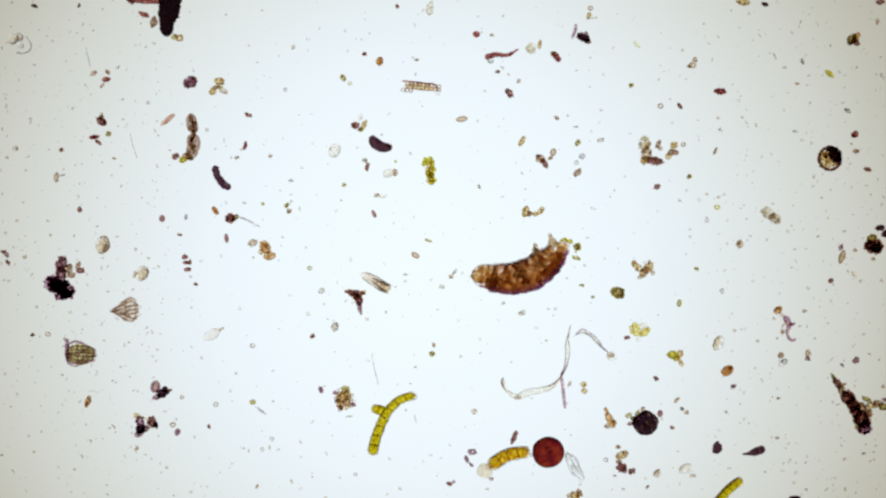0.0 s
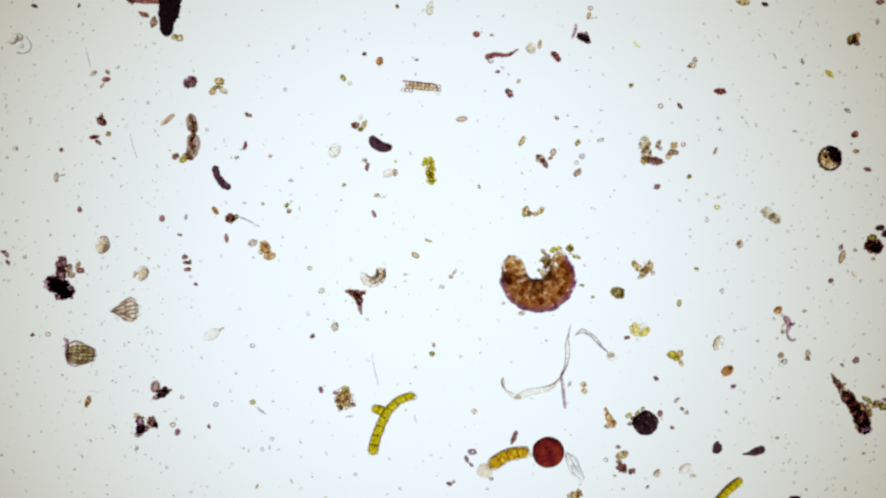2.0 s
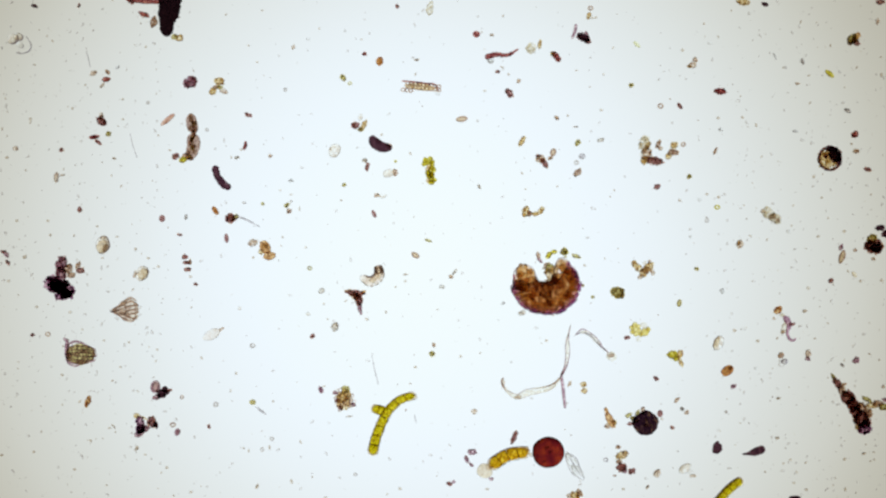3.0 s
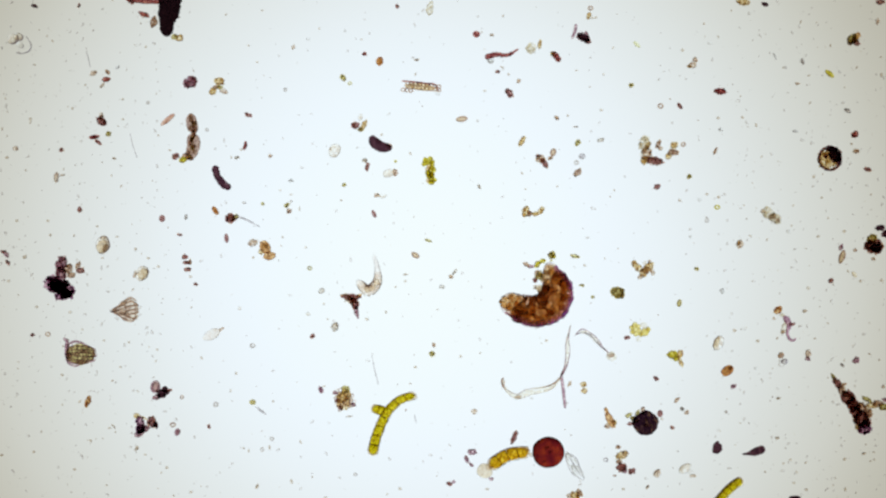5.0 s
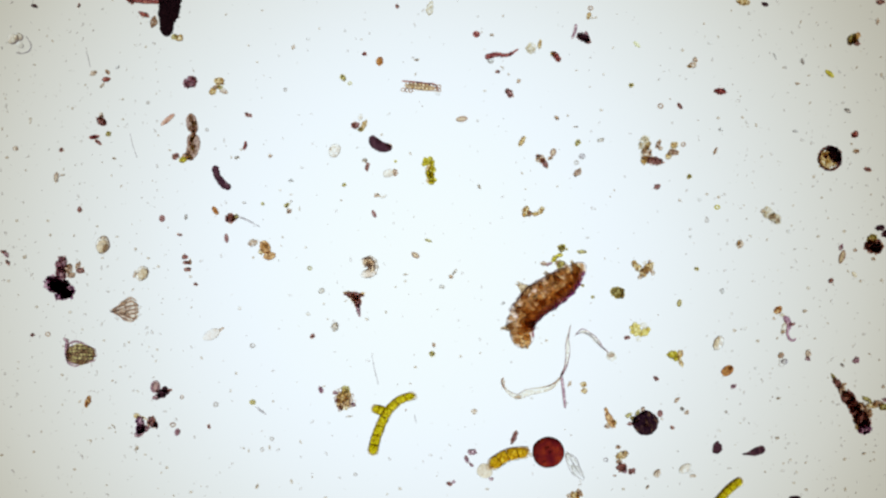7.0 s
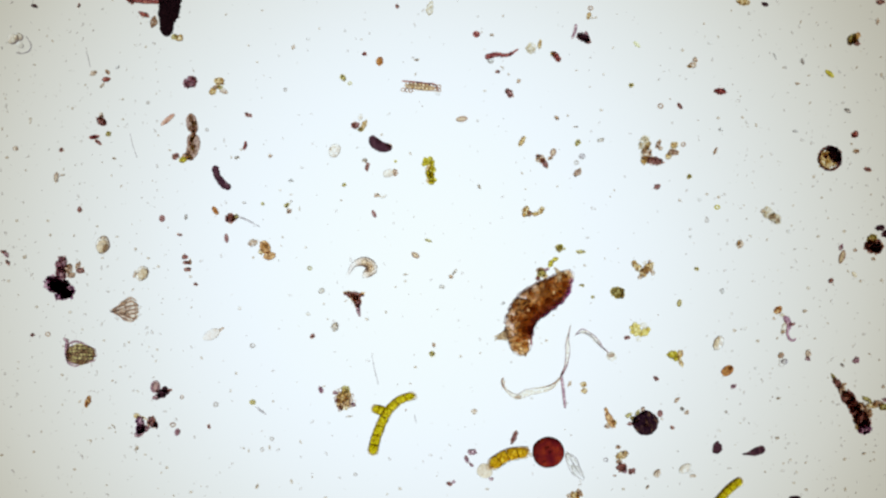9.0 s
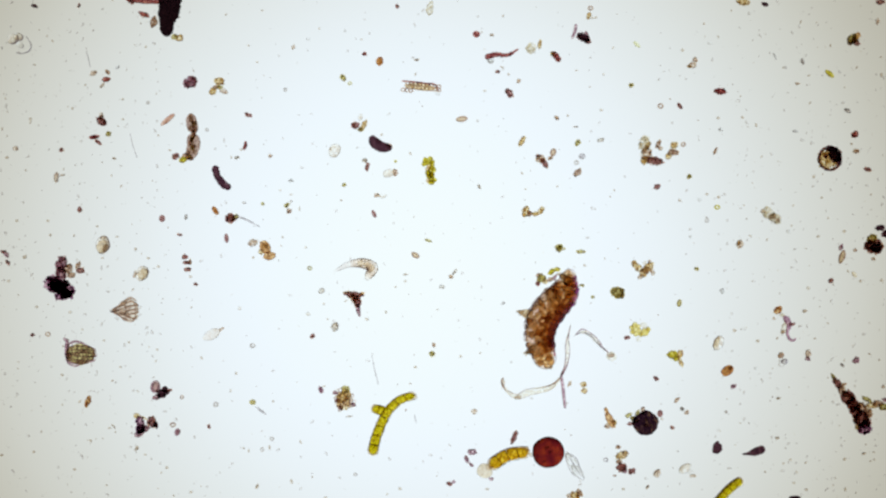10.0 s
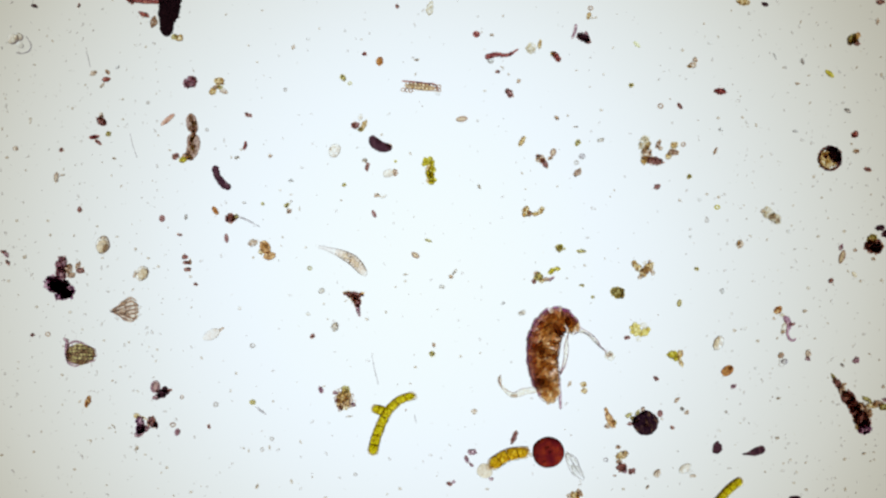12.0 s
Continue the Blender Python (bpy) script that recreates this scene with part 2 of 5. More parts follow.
def tube(points, radii, steps=22, sides=10, flat=0.8, rough=0.0, seed=0):
    """A round or flattened tube along a line that lies on the glass; points are x, y pairs, y up."""
    line = glide([(p[0], p[1], 0) for p in points], steps)
    bm = bmesh.new()
    rings = []
    for i, c in enumerate(line):
        d = (line[min(i + 1, steps)] - line[max(i - 1, 0)]).normalized()
        side = Vector((-d.y, d.x, 0))
        u = i / steps * (len(radii) - 1)
        k = min(int(u), len(radii) - 2)
        r = radii[k] + (radii[k + 1] - radii[k]) * (u - k)
        end = min((c - line[0]).length, (c - line[-1]).length)
        if end < r:
            r *= max(0.12, math.sqrt(max(0.0, 1 - (1 - end / r) ** 2)))
        ring = []
        for s in range(sides):
            a = 2 * math.pi * s / sides
            q = r * (1 + rough * (noise.noise(Vector((i * 0.9, s * 0.8, seed * 5.1))) * 1.5))
            ring.append(bm.verts.new(c + side * math.cos(a) * q + Vector((0, 0, r * flat + math.sin(a) * q * flat))))
        rings.append(ring)
    for p, q in zip(rings, rings[1:]):
        for s in range(sides):
            bm.faces.new((p[s], p[(s + 1) % sides], q[(s + 1) % sides], q[s]))
    bm.faces.new(rings[0][::-1])
    bm.faces.new(rings[-1])
    bmesh.ops.recalc_face_normals(bm, faces=bm.faces)
    return bm


def barrel(length, profile, sides=20, squash=1.0, rough=0.0, seed=0, sleeve=False):
    """A solid of revolution along x; a sleeve is open at both ends."""
    bm = bmesh.new()
    n = len(profile)
    rings = []
    for i, r in enumerate(profile):
        x = (i / (n - 1) - 0.5) * length
        ring = []
        for s in range(sides):
            a = 2 * math.pi * s / sides
            q = r * (1 + rough * noise.noise(Vector((x * 0.12 + seed * 3.3, math.cos(a) * 1.6, math.sin(a) * 1.6))))
            y, z = math.sin(a) * q, math.cos(a) * q * squash
            ring.append(bm.verts.new((x, y, z)))
        rings.append(ring)
    for p, q in zip(rings, rings[1:]):
        for s in range(sides):
            bm.faces.new((p[s], p[(s + 1) % sides], q[(s + 1) % sides], q[s]))
    if not sleeve:
        bm.faces.new(rings[0][::-1])
        bm.faces.new(rings[-1])
    bmesh.ops.recalc_face_normals(bm, faces=bm.faces)
    return bm


def thing(name, x, y, label, category, group="", z=0.0):
    """An empty at a thing's base, on the glass."""
    ob = new(name)
    ob.empty_display_size = 5 * D
    ob.location = spot(x, y, z)
    return tagged(ob, label, category, group)


# ---- the slide and the condenser ----
def disc(name, radius, top, thick, material, label, category):
    bm = bmesh.new()
    bmesh.ops.create_cone(bm, cap_ends=True, segments=96, radius1=radius, radius2=radius, depth=thick)
    ob = linked(name, bm, material, smooth=False)
    ob.location = (0, 0, (top - thick / 2) * D)
    return tagged(ob, label, category, kind="structure")


disc("glass_slide", 1300, -1.2, 70, slide_glass(), "round clear glass slide under the water film", "slide")
disc("condenser_lens", 1350, -2000, 60, condenser_glow(1350), "glowing condenser lens below the glass slide", "lamp")


# ---- debris ----
WORDS = {
    "black": ("debris_flake", "opaque blackish-brown ragged debris flake on the glass", "debris"),
    "brown": ("debris_flake", "dark reddish-brown debris flake lying on the glass", "debris"),
    "umber": ("plant_fragment", "brown mottled translucent plant fragment on the glass", "plant fragment"),
    "red": ("spore", "small red-brown translucent spore on the glass", "spore"),
    "orange": ("plant_fragment", "orange-brown grainy plant fragment on the glass", "plant fragment"),
    "rust": ("spore", "orange-brown oval spore lying on the glass", "spore"),
    "gold": ("plant_fragment", "golden translucent scrap of plant tissue on glass", "plant fragment"),
    "olive": ("algal_cell", "olive-brown rounded algal cell on the glass", "algae"),
    "green": ("algal_cell", "yellow-green translucent algal cell on the glass", "algae"),
    "tan": ("plant_fragment", "pale tan translucent plant scrap on the glass", "plant fragment"),
    "pink": ("spindle_cell", "pinkish spindle-shaped cell lying on the glass", "cell"),
    "purple": ("debris_flake", "purple-brown semi-transparent debris flake on glass", "debris"),
    "beige": ("round_cell", "round beige translucent cell on the glass", "cell"),
    "pale": ("empty_shell", "pale translucent empty shell lying on the glass", "shell"),
    "film": ("clear_scrap", "nearly clear thin scrap of membrane on glass", "membrane"),
    "plum": ("debris_flake", "plum-coloured translucent debris flake on glass", "debris"),
    "cream": ("clear_scrap", "cream-coloured thin scrap of membrane on glass", "membrane"),
    "lime": ("algal_cell", "pale lime-coloured oval algal cell on glass", "algae"),
    "dust": ("speck", "tiny tan translucent speck on the glass", "speck"),
    "grey": ("speck", "tiny grey translucent speck on the glass", "speck"),
}


def tall(mat, width):
    return max(2.0, width * {"film": 0.35, "pale": 0.5}.get(mat, 0.42))


def bit(x, y, length, width, turn=0, mat="brown", rough=0.3, freq=1.5, sub=3):
    """One loose grain."""
    name, label, category = WORDS[mat]
    ob = linked(name, crumbs(length, width, tall(mat, width), seed_next(), rough, freq, sub), MAT[mat])
    ob.matrix_basis = Matrix.Translation(spot(x, y)) @ pose(0, 0, 0, 0, 0, turn)
    return tagged(ob, label, category, "debris on the slide")


def egg(x, y, length, width, turn=0, mat="pale"):
    """A smooth rounded cell or shell."""
    return bit(x, y, length, width, turn, mat, 0.07, 1.2, 3)


def speck(x, y, length=5, width=4, turn=0, mat="dust"):
    return bit(x, y, length, width, turn, mat, 0.25, 1.4, 2)


def ringlet(x, y, length=8, width=7, turn=0, mat="grey", label="small hollow ring-shaped cell on the glass"):
    """A hollow cell: a bead of wall round a clear middle."""
    bm = bmesh.new()
    sides, around = 20, 8
    w = max(0.9, width * 0.16)
    s = seed_next()
    rows = []
    for i in range(sides):
        a = 2 * math.pi * i / sides
        k = 1 + 0.1 * noise.noise(Vector((math.cos(a), math.sin(a), s * 2.7)))
        c = Vector((math.cos(a) * (length / 2 - w) * k, math.sin(a) * (width / 2 - w) * k, 0))
        out = c.normalized()
        rows.append([bm.verts.new(c + out * w * math.cos(2 * math.pi * j / around) + Vector((0, 0, w + w * math.sin(2 * math.pi * j / around)))) for j in range(around)])
    for i in range(sides):
        p, q = rows[i], rows[(i + 1) % sides]
        for j in range(around):
            bm.faces.new((p[j], p[(j + 1) % around], q[(j + 1) % around], q[j]))
    if length >= 12:
        made = bmesh.ops.create_icosphere(bm, subdivisions=2, radius=1, matrix=Matrix.Translation((0, 0, w)) @ Matrix.Diagonal((length / 2 - w, width / 2 - w, w * 0.8, 1)))["verts"]
        for v in made:
            for f in v.link_faces:
                f.material_index = 1
    bmesh.ops.recalc_face_normals(bm, faces=bm.faces)
    ob = linked("hollow_cell", bm, MAT[mat])
    ob.matrix_basis = Matrix.Translation(spot(x, y)) @ pose(0, 0, 0, 0, 0, turn)
    return tagged(ob, label, "cell", "debris on the slide")


def clump(x, y, label, category, *grains, name="debris_clump"):
    """Several grains that cling together: each (x, y, length, width, turn, material)."""
    ob = thing(name, x, y, label, category, "debris on the slide")
    for i, (gx, gy, length, width, turn, mat) in enumerate(grains):
        part("grain", crumbs(length, width, tall(mat, width) * 0.9, seed_next(), 0.12 if mat in ("pale", "film", "beige") else 0.19 if mat == "orange" else 0.32, 1.6), MAT[mat], ob,
             at=local(gx - x, y - gy, 0.4 * (i % 3), turn))
    return ob


def fibre(label, mat, radii, *points, name="fibre", flat=0.8, rough=0.0, category="fibre"):
    """A bent thread, shred or rod along x, y pairs in the field."""
    x0, y0 = points[0]
    ob = linked(name, tube([(x - x0, y0 - y) for x, y in points], radii, 8 + 6 * len(points), 10, flat, rough, seed_next()), MAT[mat])
    ob.location = spot(x0, y0)
    return tagged(ob, label, category)


def filament(label, mat, r, cells, *points, side=None, taper=1.0):
    """A chain of barrel-shaped cells in a clear sheath."""
    x0, y0 = points[0]
    ob = thing("algal_filament", x0, y0, label, "algae")
    branches = [([(x - x0, y0 - y, 0) for x, y in points], cells)]
    if side:
        branches.append(([(x - x0, y0 - y, 0) for x, y in side[1:]], side[0]))
    for line, count in branches:
        run = glide(line, count * 2)
        step = (run[2] - run[0]).length
        for k in range(count):
            a, c, b = run[2 * k], run[2 * k + 1], run[2 * k + 2]
            d = b - a
            prof = [0.93, 0.99, 1.0, 1.0, 1.0, 0.99, 0.93]
            if k == count - 1:
                prof = [0.90, 0.98, 1.0, 0.96, 0.86, 0.66, 0.25]
            elif k == 0 and count > 2:
                prof = [0.25, 0.66, 0.86, 0.96, 1.0, 0.98, 0.90]
            q = r * (1 + (taper - 1) * k / count) * 0.97
            cell = part("cell", barrel(step * 1.02, [p * q for p in prof], 18, 0.8, 0.12, seed_next()),
                        MAT[mat], ob, at=local(c.x, c.y, r * 0.95, math.degrees(math.atan2(d.y, d.x))))
            if k < count - 1:
                part("cross_wall", barrel(1.9, [0.9 * q, 1.05 * q, 0.9 * q], 16, 0.8), MAT["wall"], cell, "thin brown cross wall", at=local(step / 2, 0, 0))
    for k, (line, count) in enumerate(branches):
        ends = glide(line, 20)
        ends[0] += (ends[0] - ends[1]).normalized() * r * 0.35
        ends[-1] += (ends[-1] - ends[-2]).normalized() * r * 0.35
        part("sheath", tube(ends, [r * 1.15, r * 1.15 * (1 + taper) / 2, r * 1.15 * taper], 60, 14, 0.8, 0.12, k), MAT["sheath"], ob, "brownish outer sheath")
    return ob


def hex_ring(r, wall, high):
    bm = bmesh.new()
    rows = []
    for i in range(12):
        a = 2 * math.pi * i / 12
        d = Vector((math.cos(a), math.sin(a), 0))
        rows.append([bm.verts.new(d * q + Vector((0, 0, z))) for q, z in ((r, 0.2 * high), (r, 0.8 * high), (r - wall / 2, high), (r - wall, 0.8 * high), (r - wall, 0.2 * high), (r - wall / 2, 0))])
    for i in range(12):
        p, q = rows[i], rows[(i + 1) % 12]
        for j in range(6):
            bm.faces.new((p[j], p[(j + 1) % 6], q[(j + 1) % 6], q[j]))
    bmesh.ops.recalc_face_normals(bm, faces=bm.faces)
    return bm


def cell_net(x, y, label, turn, rows, cols, r, mat, slant=0.0, keep=1.0, stretch=1.0, drop=(), wall=0.58):
    """A torn scrap of leaf: cells with thick walls side by side."""
    ob = thing("leaf_scrap", x, y, label, "leaf scrap")
    ob.rotation_euler = (0, 0, radians(turn))
    rnd = random.Random(int(x))
    shared = None
    for j in range(rows):
        for i in range(cols):
            if (i, j) in drop or rnd.random() > keep and (j in (0, rows - 1) or i in (0, cols - 1)):
                continue
            px = (i - (cols - 1) / 2 + 0.5 * (j % 2)) * r * 1.8 * stretch + slant * j
            py = (j - (rows - 1) / 2) * r * 1.55
            if shared is None:
                cell = part("cell", hex_ring(r * 1.1, r * wall, r * 0.7), MAT[mat], ob)
                shared = cell.data
            else:
                cell = new("cell", shared)
                cell.parent = ob
            cell.matrix_basis = local(px, py, 0.15 * ((i + j) % 3), rnd.uniform(0, 60)) @ Matrix.Diagonal((stretch * rnd.uniform(0.9, 1.08), rnd.uniform(0.9, 1.05), 1, 1))
    return ob


def fan(x, y, label, turn, length, width, ribs, bars, wall, infill, tip=0.45, power=1.0):
    """A torn leaf tip: long cell walls that spread like a fan, joined by cross bars, over thin tissue."""
    ob = thing("leaf_scrap", x, y, label, "leaf scrap")
    ob.rotation_euler = (0, 0, radians(turn))

    def across(u):
        return (tip + (1 - tip) * math.sin(min(1.0, u * 1.25) * math.pi / 2) ** power) * (1 if u < 0.75 else 1 - (u - 0.75) * 1.5)

    rnd = random.Random(int(y))
    for k in range(ribs):
        v = k / (ribs - 1) * 2 - 1
        line = []
        for s in range(5):
            u = s / 4
            line.append(((u - 0.5) * length * (1 - 0.12 * v * v), v * width / 2 * across(u) + rnd.uniform(-2.3, 2.3)))
        part("rib", tube(line, [rnd.uniform(0.8, 1.6), rnd.uniform(1.2, 2.4), rnd.uniform(1.2, 2.6), rnd.uniform(0.8, 2)], 24, 8, 0.9, 0.35, seed_next()), MAT[wall], ob, at=local(0, 0, 0.5))
    for k in range(bars):
        u = (k + 0.6) / bars
        line = [((u - 0.5) * length * (1 - 0.10 * v * v), v * width / 2 * across(u)) for v in (-0.97, -0.3, 0.3, 0.97)]
        part("cross_bar", tube(line, [0.9, 1.2, 0.9], 10, 8, 0.9, 0.2, seed_next()), MAT[wall], ob, at=local(0, 0, 1.2))
    shrink = 0.92 - 0.3 * (power - 1)
    part("tissue", lump(length * shrink, width * 0.9, 3.0, seed_next(), 0.10), MAT[infill], ob, "thin tissue between the ribs", at=local((0.92 - shrink) * length / 2, 0))
    return ob


# upper left of the field
clump(30, 74, "pale crumpled empty shell with a loose curl", "shell", (24, 70, 20, 18, 20, "pale"), (33, 66, 14, 18, 60, "pale"), (36, 80, 14, 10, -30, "film"), name="empty_shell")
fibre("pale curled hair beside an empty shell", "thread", [1, 1.4, 1], (46, 64), (55, 80), (51, 91), (38, 95), (28, 93))
bit(61, 11, 13, 6, -25, "black"); bit(140, 10, 8, 4, 80, "brown")
fibre("large opaque black plant shred with ragged edges", "pitch", [22, 22, 20, 18, 13, 11], (303, -30), (302, 0), (299, 22), (296, 40), (295, 55), (293, 65), name="plant_shred", flat=0.5, rough=0.15, category="plant fragment")
fibre("dark red strip of bark beside a black shred", "red", [4, 5, 4], (222, -2), (250, 2), (288, 4), name="bark_strip", rough=0.35, category="plant fragment")
bit(255, 26, 20, 9, -25, "red"); bit(272, 40, 22, 12, 78, "umber"); clump(314, 67, "olive clump of grains beside a black shred", "debris", (309, 66, 12, 10, 0, "olive"), (318, 68, 13, 12, 30, "gold"), (232, 4, 14, 6, -20, "brown"))
bit(165, 130, 14, 9, 20, "tan"); bit(191, 128, 11, 7, -40, "umber"); bit(188, 141, 16, 10, 5, "red"); speck(181, 152, 9, 6, 40)
bit(337, 146, 23, 20, 10, "purple", 0.25, 2.0); bit(333, 152, 9, 8, 0, "purple")
clump(384, 153, "cluster of golden translucent grains", "plant fragment", (388, 145, 17, 15, 0, "gold"), (376, 162, 14, 12, 20, "gold"), (396, 162, 14, 9, -20, "tan"), (381, 155, 9, 8, 0, "umber"), (390, 155, 9, 8, 0, "olive"))
bit(180, 215, 19, 13, -50, "brown", 0.5, 2.0); bit(179, 206, 12, 8, 80, "tan", 0.5); bit(192, 237, 10, 9, 0, "olive"); bit(167, 243, 19, 8, 5, "red"); bit(174, 252, 13, 7, -40, "brown")
egg(297, 212, 32, 9, 40, "pink")
rod = thing("plant_rod", 340, 245, "mottled brown ragged rod of plant tissue", "plant fragment")
part("core", tube([(-4, 43), (-1, 32), (2, 14), (1, 9)], [7, 9.5, 10, 9], 30, 14, 0.45, 0.12, 31), MAT["bark"], rod)
part("core", tube([(0, 9), (3, -10), (0, -24), (-8, -38)], [10, 12, 11, 6], 30, 14, 0.45, 0.12, 32), MAT["bark"], rod)
rnd = random.Random(12)
for k in range(26):
    u = k / 25
    m = rnd.choice(("umber", "umber", "olive", "tan", "tan"))
    part("grain", crumbs(rnd.uniform(8, 11), 7, 5, seed_next(), 0.25, 1.9), MAT[m], rod, at=local(4 * math.sin(u * 3.4) - 3 - 4 * (u > 0.85) + rnd.uniform(-6, 7), 40 - 76 * u, 0.5 * (k % 2) + 2, rnd.uniform(0, 180)))
clump(322, 281, "small dark grain with bright yellow grains", "debris", (311, 277, 13, 12, 0, "brown"), (325, 283, 16, 11, 20, "green"), (332, 279, 9, 8, 0, "gold"))
fibre("fine grey hair lying on the glass", "thread", [0.5, 0.8, 0.5], (230, 235), (235, 258), (243, 280))
fibre("faint fine hair on the glass", "thread", [0.5, 0.7, 0.5], (153, 90), (156, 102), (160, 120))
bit(28, 263, 9, 9, 0, "tan"); bit(109, 266, 9, 7, 0, "brown"); speck(12, 279, 7, 5); speck(202, 281, 9, 3, -10); ringlet(262, 182, 7, 6); speck(217, 176); speck(128, 192, 5, 5); speck(54, 211, 6, 5); speck(93, 73, 6, 3, -40); speck(258, 83, 5, 5); speck(208, 120, 10, 3, 35, "film"); ringlet(366, 230, 7, 6); speck(280, 240, 4, 4)
# upper middle
bit(440, 204, 14, 7, -28, "brown"); bit(434, 258, 15, 7, 80, "red"); speck(427, 265, 7, 4, 10); bit(419, 279, 9, 5, 25, "pale"); bit(478, 276, 8, 7, 0, "tan"); ringlet(505, 159, 7, 7); bit(519, 84, 9, 6, 80, "tan"); speck(455, 110, 5, 4); speck(440, 81, 4, 4); speck(400, 26, 4, 4); speck(464, 19, 5, 3)
bit(645, 96, 8, 7, 0, "red"); egg(672, 109, 16, 13, 80, "rust"); bit(607, 138, 12, 10, -40, "olive"); ringlet(619, 148, 8, 7, 0, "olive"); speck(738, 106, 10, 4, 5); bit(703, 12, 8, 6, -40, "brown"); bit(761, 15, 26, 12, 80, "cream")
net = cell_net(742, 156, "flat brown-walled net of leaf cells", -6, 3, 9, 3.9, "umber", slant=3.4, drop=[(i, 0) for i in range(3, 9)])
part("tissue", lump(56, 12, 2.4, seed_next(), 0.08), MAT["gold"], net, "thin golden tissue between the cell walls", at=local(2, 2, -0.4))
part("wall", tube([(-33, 9), (-10, 9.5), (12, 9), (26, 9), (36, -3)], [1.2, 1.5, 1.6, 1.5, 0.6], 40, 8, 0.9, 0.3, 44), MAT["red"], net, "thick red-brown upper edge")
part("tip", lump(12, 5, 2, seed_next(), 0.2), MAT["film"], net, "clear torn corner", at=local(32, -5, 0, -40))
clump(637, 220, "clump of dark, golden and pale grains", "debris", (629, 222, 15, 13, 0, "brown"), (644, 222, 22, 9, 65, "gold"), (638, 208, 12, 8, 80, "pale"), (638, 230, 10, 8, 0, "olive"))
husk = thing("husk", 674, 254, "blackish crescent-shaped husk with a torn edge", "husk")
part("body", tube([(-17, 14), (-12, 3), (-2, -5), (10, -8), (20, -8)], [5, 9.5, 10, 8.5, 4], 36, 16, 0.5, 0.12, 51), MAT["black"], husk)
part("flap", crumbs(14, 7, 4, seed_next(), 0.3), MAT["brown"], husk, "brown torn flap", at=local(14, -4, 2, -20))
part("flap", crumbs(12, 6, 4, seed_next(), 0.3), MAT["purple"], husk, "purple torn flap", at=local(-4, 4, 2, -40))
egg(592, 267, 26, 20, 60, "pale"); speck(585, 264, 4, 4); speck(675, 239, 6, 4, 40); bit(650, 296, 15, 8, 80, "brown"); bit(646, 284, 9, 8, 0, "pale")
alga = thing("algal_colony", 760, 302, "three-lobed yellow-green algal colony", "algae")
for lx, ly, across in ((758, 288, 11), (762, 303, 9), (763, 317, 9)):
    for k in range(7):
        a, q = k * 2.4 + lx, across * 0.62 * (k > 0)
        part("cell", lump(9 + k % 3, 9, 7, seed_next(), 0.14, 1.6), MAT["gold" if k == 3 else "green"], alga, at=local(lx - 760 + math.cos(a) * q, 302 - ly + math.sin(a) * q * 1.1, 0.3 * (k % 3), 40 * k))
egg(700, 286, 5, 5, 0, "green"); speck(726, 272, 7, 4, -50); speck(545, 70, 6, 4, 0, "film"); speck(640, 70, 4, 4); speck(610, 55, 5, 4, 0, "film"); speck(565, 51, 4, 4)
egg(843, 61, 13, 12, 0, "red"); speck(870, 62, 8, 4); speck(853, 57, 4, 4)
fibre("thin dark red-brown torn bark shred", "red", [5, 4.5, 3.5, 3, 1.2], (858, 103), (878, 97), (898, 98), (918, 87), name="bark_shred", rough=0.35, category="plant fragment")
bit(868, 109, 12, 7, 0, "film"); bit(940, 85, 20, 16, 60, "cream"); bit(955, 79, 18, 7, 80, "gold"); bit(985, 101, 22, 11, -50, "red"); bit(979, 96, 10, 8, 0, "olive"); bit(881, 127, 8, 6, 0, "brown"); speck(888, 119, 7, 3, -20); bit(918, 144, 9, 7, 60, "tan"); bit(901, 165, 19, 11, -50, "brown", 0.4)
ringlet(817, 211, 22, 11, 8, "umber", "narrow oval shell with a clear middle"); ringlet(845, 214, 5, 5); bit(924, 250, 20, 9, 60, "gold"); bit(985, 209, 11, 6, -40, "umber")
clump(1035, 67, "dark ragged clump with a pale edge", "debris", (1033, 67, 24, 15, -25, "black"), (1040, 73, 12, 9, -30, "brown"), (1037, 60, 8, 7, 0, "purple"))
fibre("short brown rod lying on the glass", "purple", [3, 3, 2], (1019, 43), (1018, 54), (1012, 69), name="plant_rod", rough=0.15, category="plant fragment")
ringlet(1045, 15, 10, 9, 0, "umber"); bit(1042, 28, 13, 8, 70, "gold"); speck(1052, 32, 12, 3, 5)
egg(1127, 79, 15, 7, -42, "lime"); bit(1117, 151, 10, 7, 0, "olive"); ringlet(1169, 188, 11, 10, 0, "umber"); bit(1022, 253, 13, 10, 60, "olive"); bit(1063, 248, 13, 6, 15, "pale"); ringlet(1030, 277, 12, 11, 0, "thread"); ringlet(1020, 288, 9, 9, 0, "grey"); speck(1018, 225, 12, 2, 0); speck(1068, 132, 4, 4); speck(1020, 125, 6, 3); speck(1064, 195, 6, 5); speck(900, 132, 5, 5); speck(1005, 205, 5, 4); speck(858, 161, 6, 4)
clump(966, 282, "brown clump of grains with a hollow cell", "debris", (956, 281, 16, 14, 0, "umber"), (964, 290, 20, 10, -55, "brown"), (974, 280, 9, 7, 20, "umber"), (952, 276, 9, 5, 0, "brown"))
ringlet(979, 270, 15, 11, 70, "umber")
